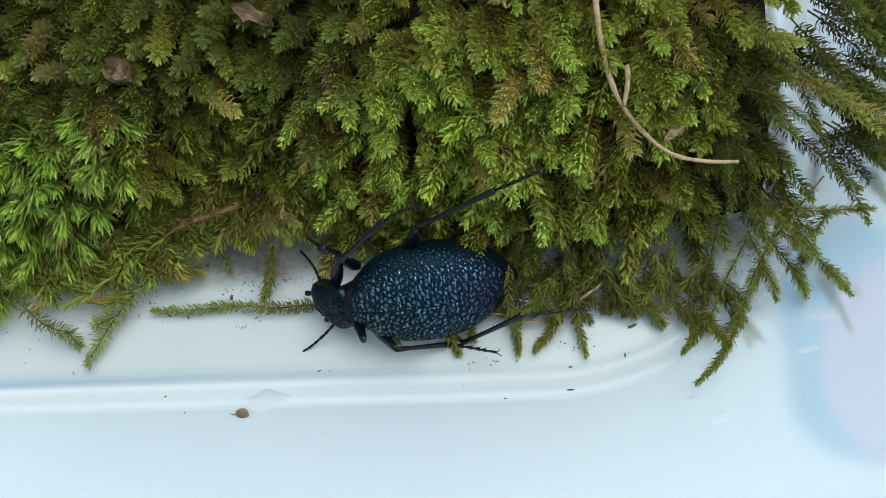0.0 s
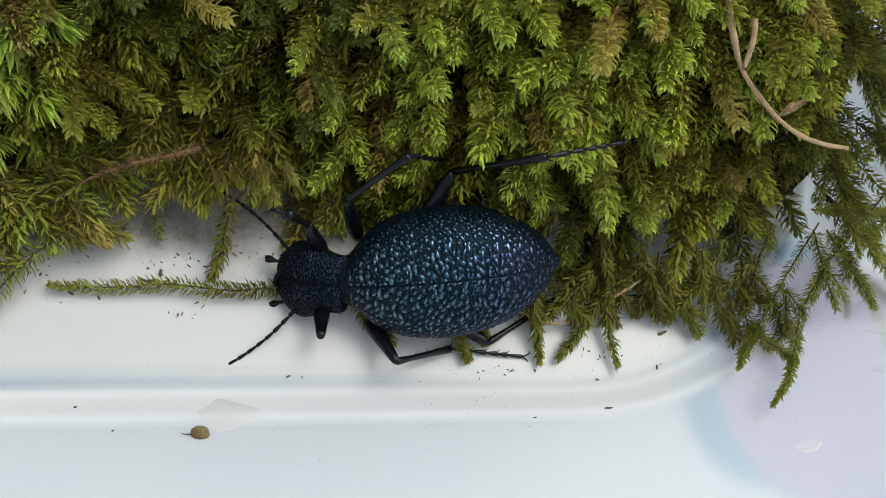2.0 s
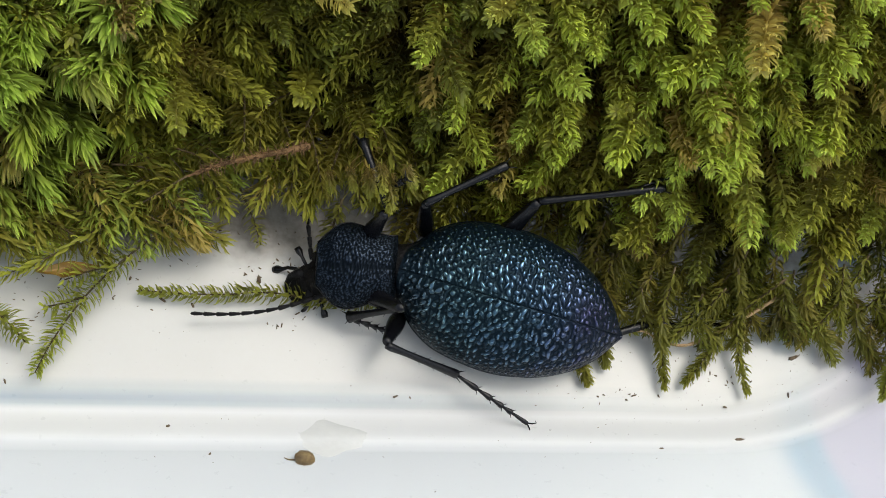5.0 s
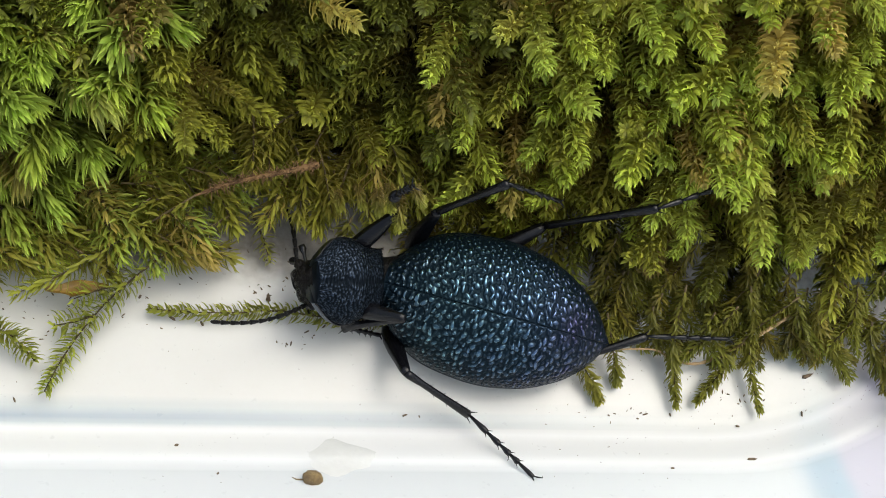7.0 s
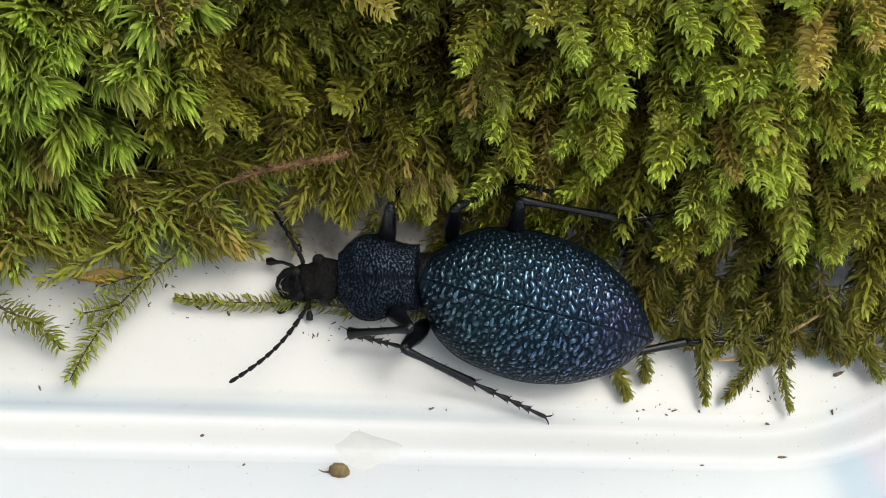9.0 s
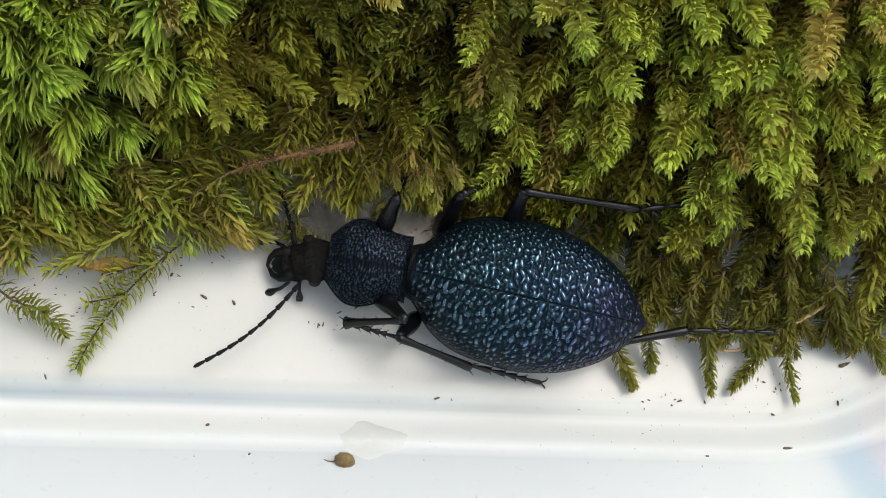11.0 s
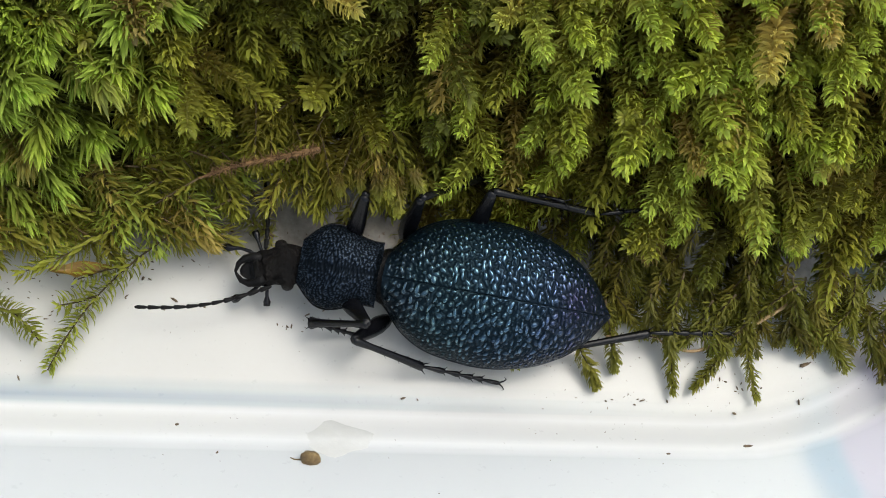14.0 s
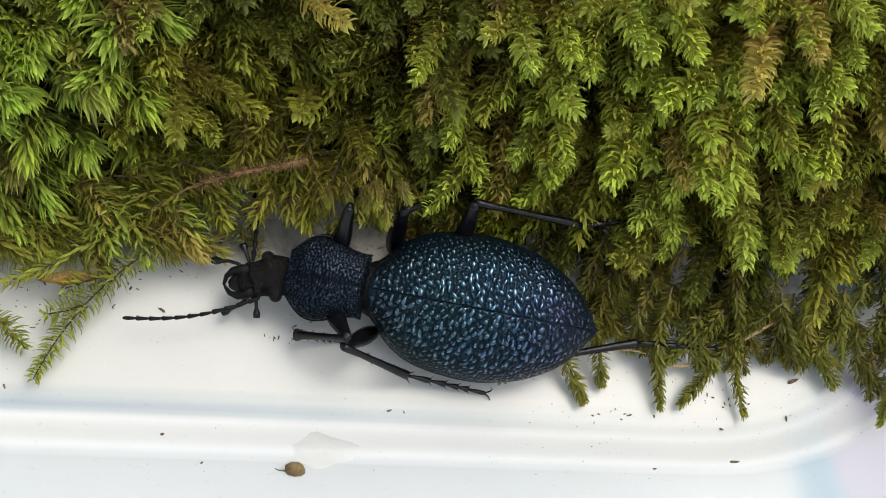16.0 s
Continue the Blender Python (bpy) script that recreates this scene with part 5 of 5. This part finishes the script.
    moment(9.5, (-1.36, 0.28, 4.65, 166.7, 3.5, -20.8),
           neck=(-10.1, -0.1, 5.7), jaws=(-15.9, -0.4, 2.5), feelers=((-21.0, -12.5, 9.0), (-17.7, 7.6, 4.0)),
           legs=((-4.1, -5.7, 8.0, -10.3, -5.9, 2.3, -3.4, -6.8, 1.7),
                 (-6.0, 4.7, 11.6, -4.0, 10.3, 5.4, -3.5, 8.9, 12.2),
                 (-3.9, -8.7, 8.0, 5.0, -11.1, 3.6, 14.6, -13.6, 0.4),
                 (0.9, 5.5, 13.5, 8.9, 10.7, 9.7, 16.1, 13.2, 2.1),
                 (16.3, -8.7, 3.7, 30.4, -5.5, 4.4, 41.9, -5.1, 4.1),
                 (8.1, 6.6, 13.5, 22.2, 7.0, 9.9, 33.5, 8.8, 10.8)))
    moment(12, (-3.29, -0.20, 4.76, 169.1, 3.6, -19.3),
           neck=(-11.8, 0.4, 6.1), jaws=(-18.0, 0.5, 2.5), feelers=((-28.8, -6.1, 1.6), (-18.0, 10.8, 4.0)),
           legs=((-5.1, -6.0, 7.9, -10.9, -5.8, 1.7, -4.0, -7.1, 1.7),
                 (-5.9, 4.6, 11.6, -4.0, 10.0, 5.2, -3.5, 8.6, 12.1),
                 (-5.0, -8.7, 8.6, 4.0, -10.5, 4.2, 13.4, -10.6, 0.4),
                 (1.2, 5.8, 13.4, 9.3, 10.9, 9.9, 16.6, 13.4, 2.3),
                 (14.8, -8.5, 3.9, 28.8, -6.3, 7.3, 40.3, -6.2, 7.4),
                 (8.1, 6.3, 13.6, 22.4, 6.3, 11.8, 33.8, 7.8, 12.7)))
    moment(12.5, (-2.74, -0.12, 4.85, 169.2, 2.5, -21.0),
           neck=(-11.2, 0.1, 5.9), jaws=(-18.9, -0.5, 3.6), feelers=((-29.7, -4.2, 3.7), (-15.9, 8.9, 4.0)),
           legs=((-5.3, -6.0, 7.9, -11.1, -6.1, 1.7, -4.5, -6.3, 0.4),
                 (-6.2, 4.9, 11.8, -4.3, 10.5, 5.6, -3.7, 9.1, 12.5),
                 (-5.7, -8.1, 7.9, 2.9, -9.9, 2.8, 13.0, -10.4, 0.4),
                 (0.3, 5.1, 13.7, 8.4, 10.3, 10.2, 15.8, 12.8, 2.8),
                 (15.3, -8.5, 3.5, 29.2, -6.1, 6.8, 40.7, -5.7, 5.8),
                 (7.9, 6.2, 13.7, 22.1, 6.8, 10.7, 33.5, 8.2, 11.5)))
    moment(13.5, (-2.52, -0.47, 5.15, 172.0, 1.0, -19.8),
           neck=(-10.7, 0.1, 6.4), jaws=(-18.5, -0.8, 4.5), feelers=((-29.1, -5.2, 4.4), (-16.3, 9.7, 4.0)),
           legs=((-5.4, -6.5, 8.4, -11.3, -5.8, 2.4, -4.6, -6.4, 0.5),
                 (-5.6, 5.0, 12.1, -3.7, 10.6, 6.0, -2.9, 9.2, 12.8),
                 (-5.6, -8.9, 7.6, 3.4, -10.9, 3.1, 13.6, -11.6, 0.4),
                 (0.5, 5.4, 13.8, 8.5, 10.2, 9.9, 15.9, 12.7, 2.4),
                 (15.7, -8.7, 3.2, 29.8, -6.1, 5.4, 41.3, -5.4, 4.9),
                 (8.8, 6.8, 13.5, 22.9, 6.6, 10.2, 34.3, 8.1, 11.1)))
    moment(14.5, (-2.52, -0.47, 5.15, 172.0, 1.0, -19.8),
           neck=(-10.8, 0.1, 6.5), jaws=(-18.3, -0.7, 4.1), feelers=((-29.0, -5.2, 4.2), (-16.5, 9.8, 4.0)),
           legs=((-5.0, -6.2, 8.6, -11.2, -5.7, 2.7, -4.4, -6.4, 0.8),
                 (-5.6, 5.3, 12.0, -3.7, 10.7, 5.8, -2.9, 9.3, 12.6),
                 (-5.5, -8.5, 7.9, 3.1, -10.1, 2.6, 13.4, -11.4, 0.4),
                 (0.5, 5.6, 13.8, 8.5, 10.4, 9.7, 10.6, 5.6, 19.1),
                 (15.8, -8.3, 3.3, 30.0, -5.5, 4.6, 41.5, -5.3, 4.0),
                 (8.6, 7.0, 13.4, 22.5, 7.2, 9.3, 33.8, 8.8, 10.4)))
    moment(16, (-2.52, -0.47, 5.15, 172.0, 1.0, -19.8),
           neck=(-10.7, 0.1, 6.6), jaws=(-18.3, -0.9, 4.1), feelers=((-28.9, -5.4, 4.4), (-16.3, 9.1, 4.0)),
           legs=((-5.7, -6.5, 8.4, -11.3, -5.6, 2.0, -4.8, -5.6, 0.4),
                 (-5.9, 5.1, 12.1, -4.1, 10.8, 6.0, -3.2, 9.4, 12.8),
                 (-5.3, -8.3, 8.1, 3.1, -10.1, 2.7, 13.3, -11.2, 0.4),
                 (0.1, 5.6, 13.8, 8.2, 10.3, 9.7, 15.4, 13.2, 2.3),
                 (16.0, -7.9, 3.3, 30.1, -5.2, 4.9, 41.6, -5.2, 3.6),
                 (8.2, 7.1, 13.4, 22.3, 7.1, 10.0, 33.7, 9.0, 10.2)))
    rows = {ob: [] for ob in (BEETLE, THORAX_PART, HEAD_PART, *FEELERS)}
    steps = [([], [], []) for _ in LEG_PARTS]
    for t, (x, y, z, yaw, pitch, roll), neck, jaws, feelers, legs, tuck in MOMENTS:
        m = Matrix.Translation(Vector((x, y, z)) * MM) @ Matrix.Rotation(radians(yaw), 4, "Z") @ Matrix.Rotation(radians(pitch), 4, "Y") @ Matrix.Rotation(radians(roll), 4, "X")
        inv = m.inverted()
        rows[BEETLE].append((t, m))
        up = m.to_3x3() @ Vector((0, 0, 1))
        lock = m @ (Vector((0.2, 0, 2.1)) * MM)
        chest = aim(lock, Vector(neck) * MM, up)
        rows[THORAX_PART].append((t, inv @ chest))
        joint = chest @ (Vector((8.5 - tuck, 0, -0.2 - 0.08 * tuck)) * MM)
        skull = aim(joint, Vector(jaws) * MM, up)
        rows[HEAD_PART].append((t, inv @ skull))
        for ob, s, tip in zip(FEELERS, (1, -1), feelers):
            rows[ob].append((t, inv @ aim(skull @ (Vector((4.0, 2.1 * s, 0.2)) * MM), Vector(tip) * MM, up)))
        for k, ((s, coxa, (lf, lt, ls), *_), goal) in enumerate(zip(LEG_PARTS, legs)):
            hip = (chest if k < 2 else m) @ (Vector((coxa[0], coxa[1] * s, coxa[2])) * MM)
            knee, ankle, toe = (Vector(goal[i:i + 3]) * MM for i in (0, 3, 6))
            for length, target, row in zip((lf, lt, ls), (knee, ankle, toe), steps[k]):
                p = aim(hip, target, up)
                row.append((t, inv @ p))
                hip = p @ Vector((length * MM, 0, 0))
    for ob, r in rows.items():
        walk(ob, r)
    for (_, _, _, femur, tibia, tarsus), (a, b, c) in zip(LEG_PARTS, steps):
        walk(femur, a)
        walk(tibia, b)
        walk(tarsus, c)
    # the loose sprig is pushed aside when the beetle steps over it
    rest = LOOSE.matrix_basis.copy()
    away = pose(-0.0165, 0.0055, 0.0035, 0, 0, -28)
    walk(LOOSE, [(0, rest), (9.7, rest), (10.6, pose(-0.010, 0.001, 0.003, 0, 0, -12)), (11.6, away), (16, away)])


motions()
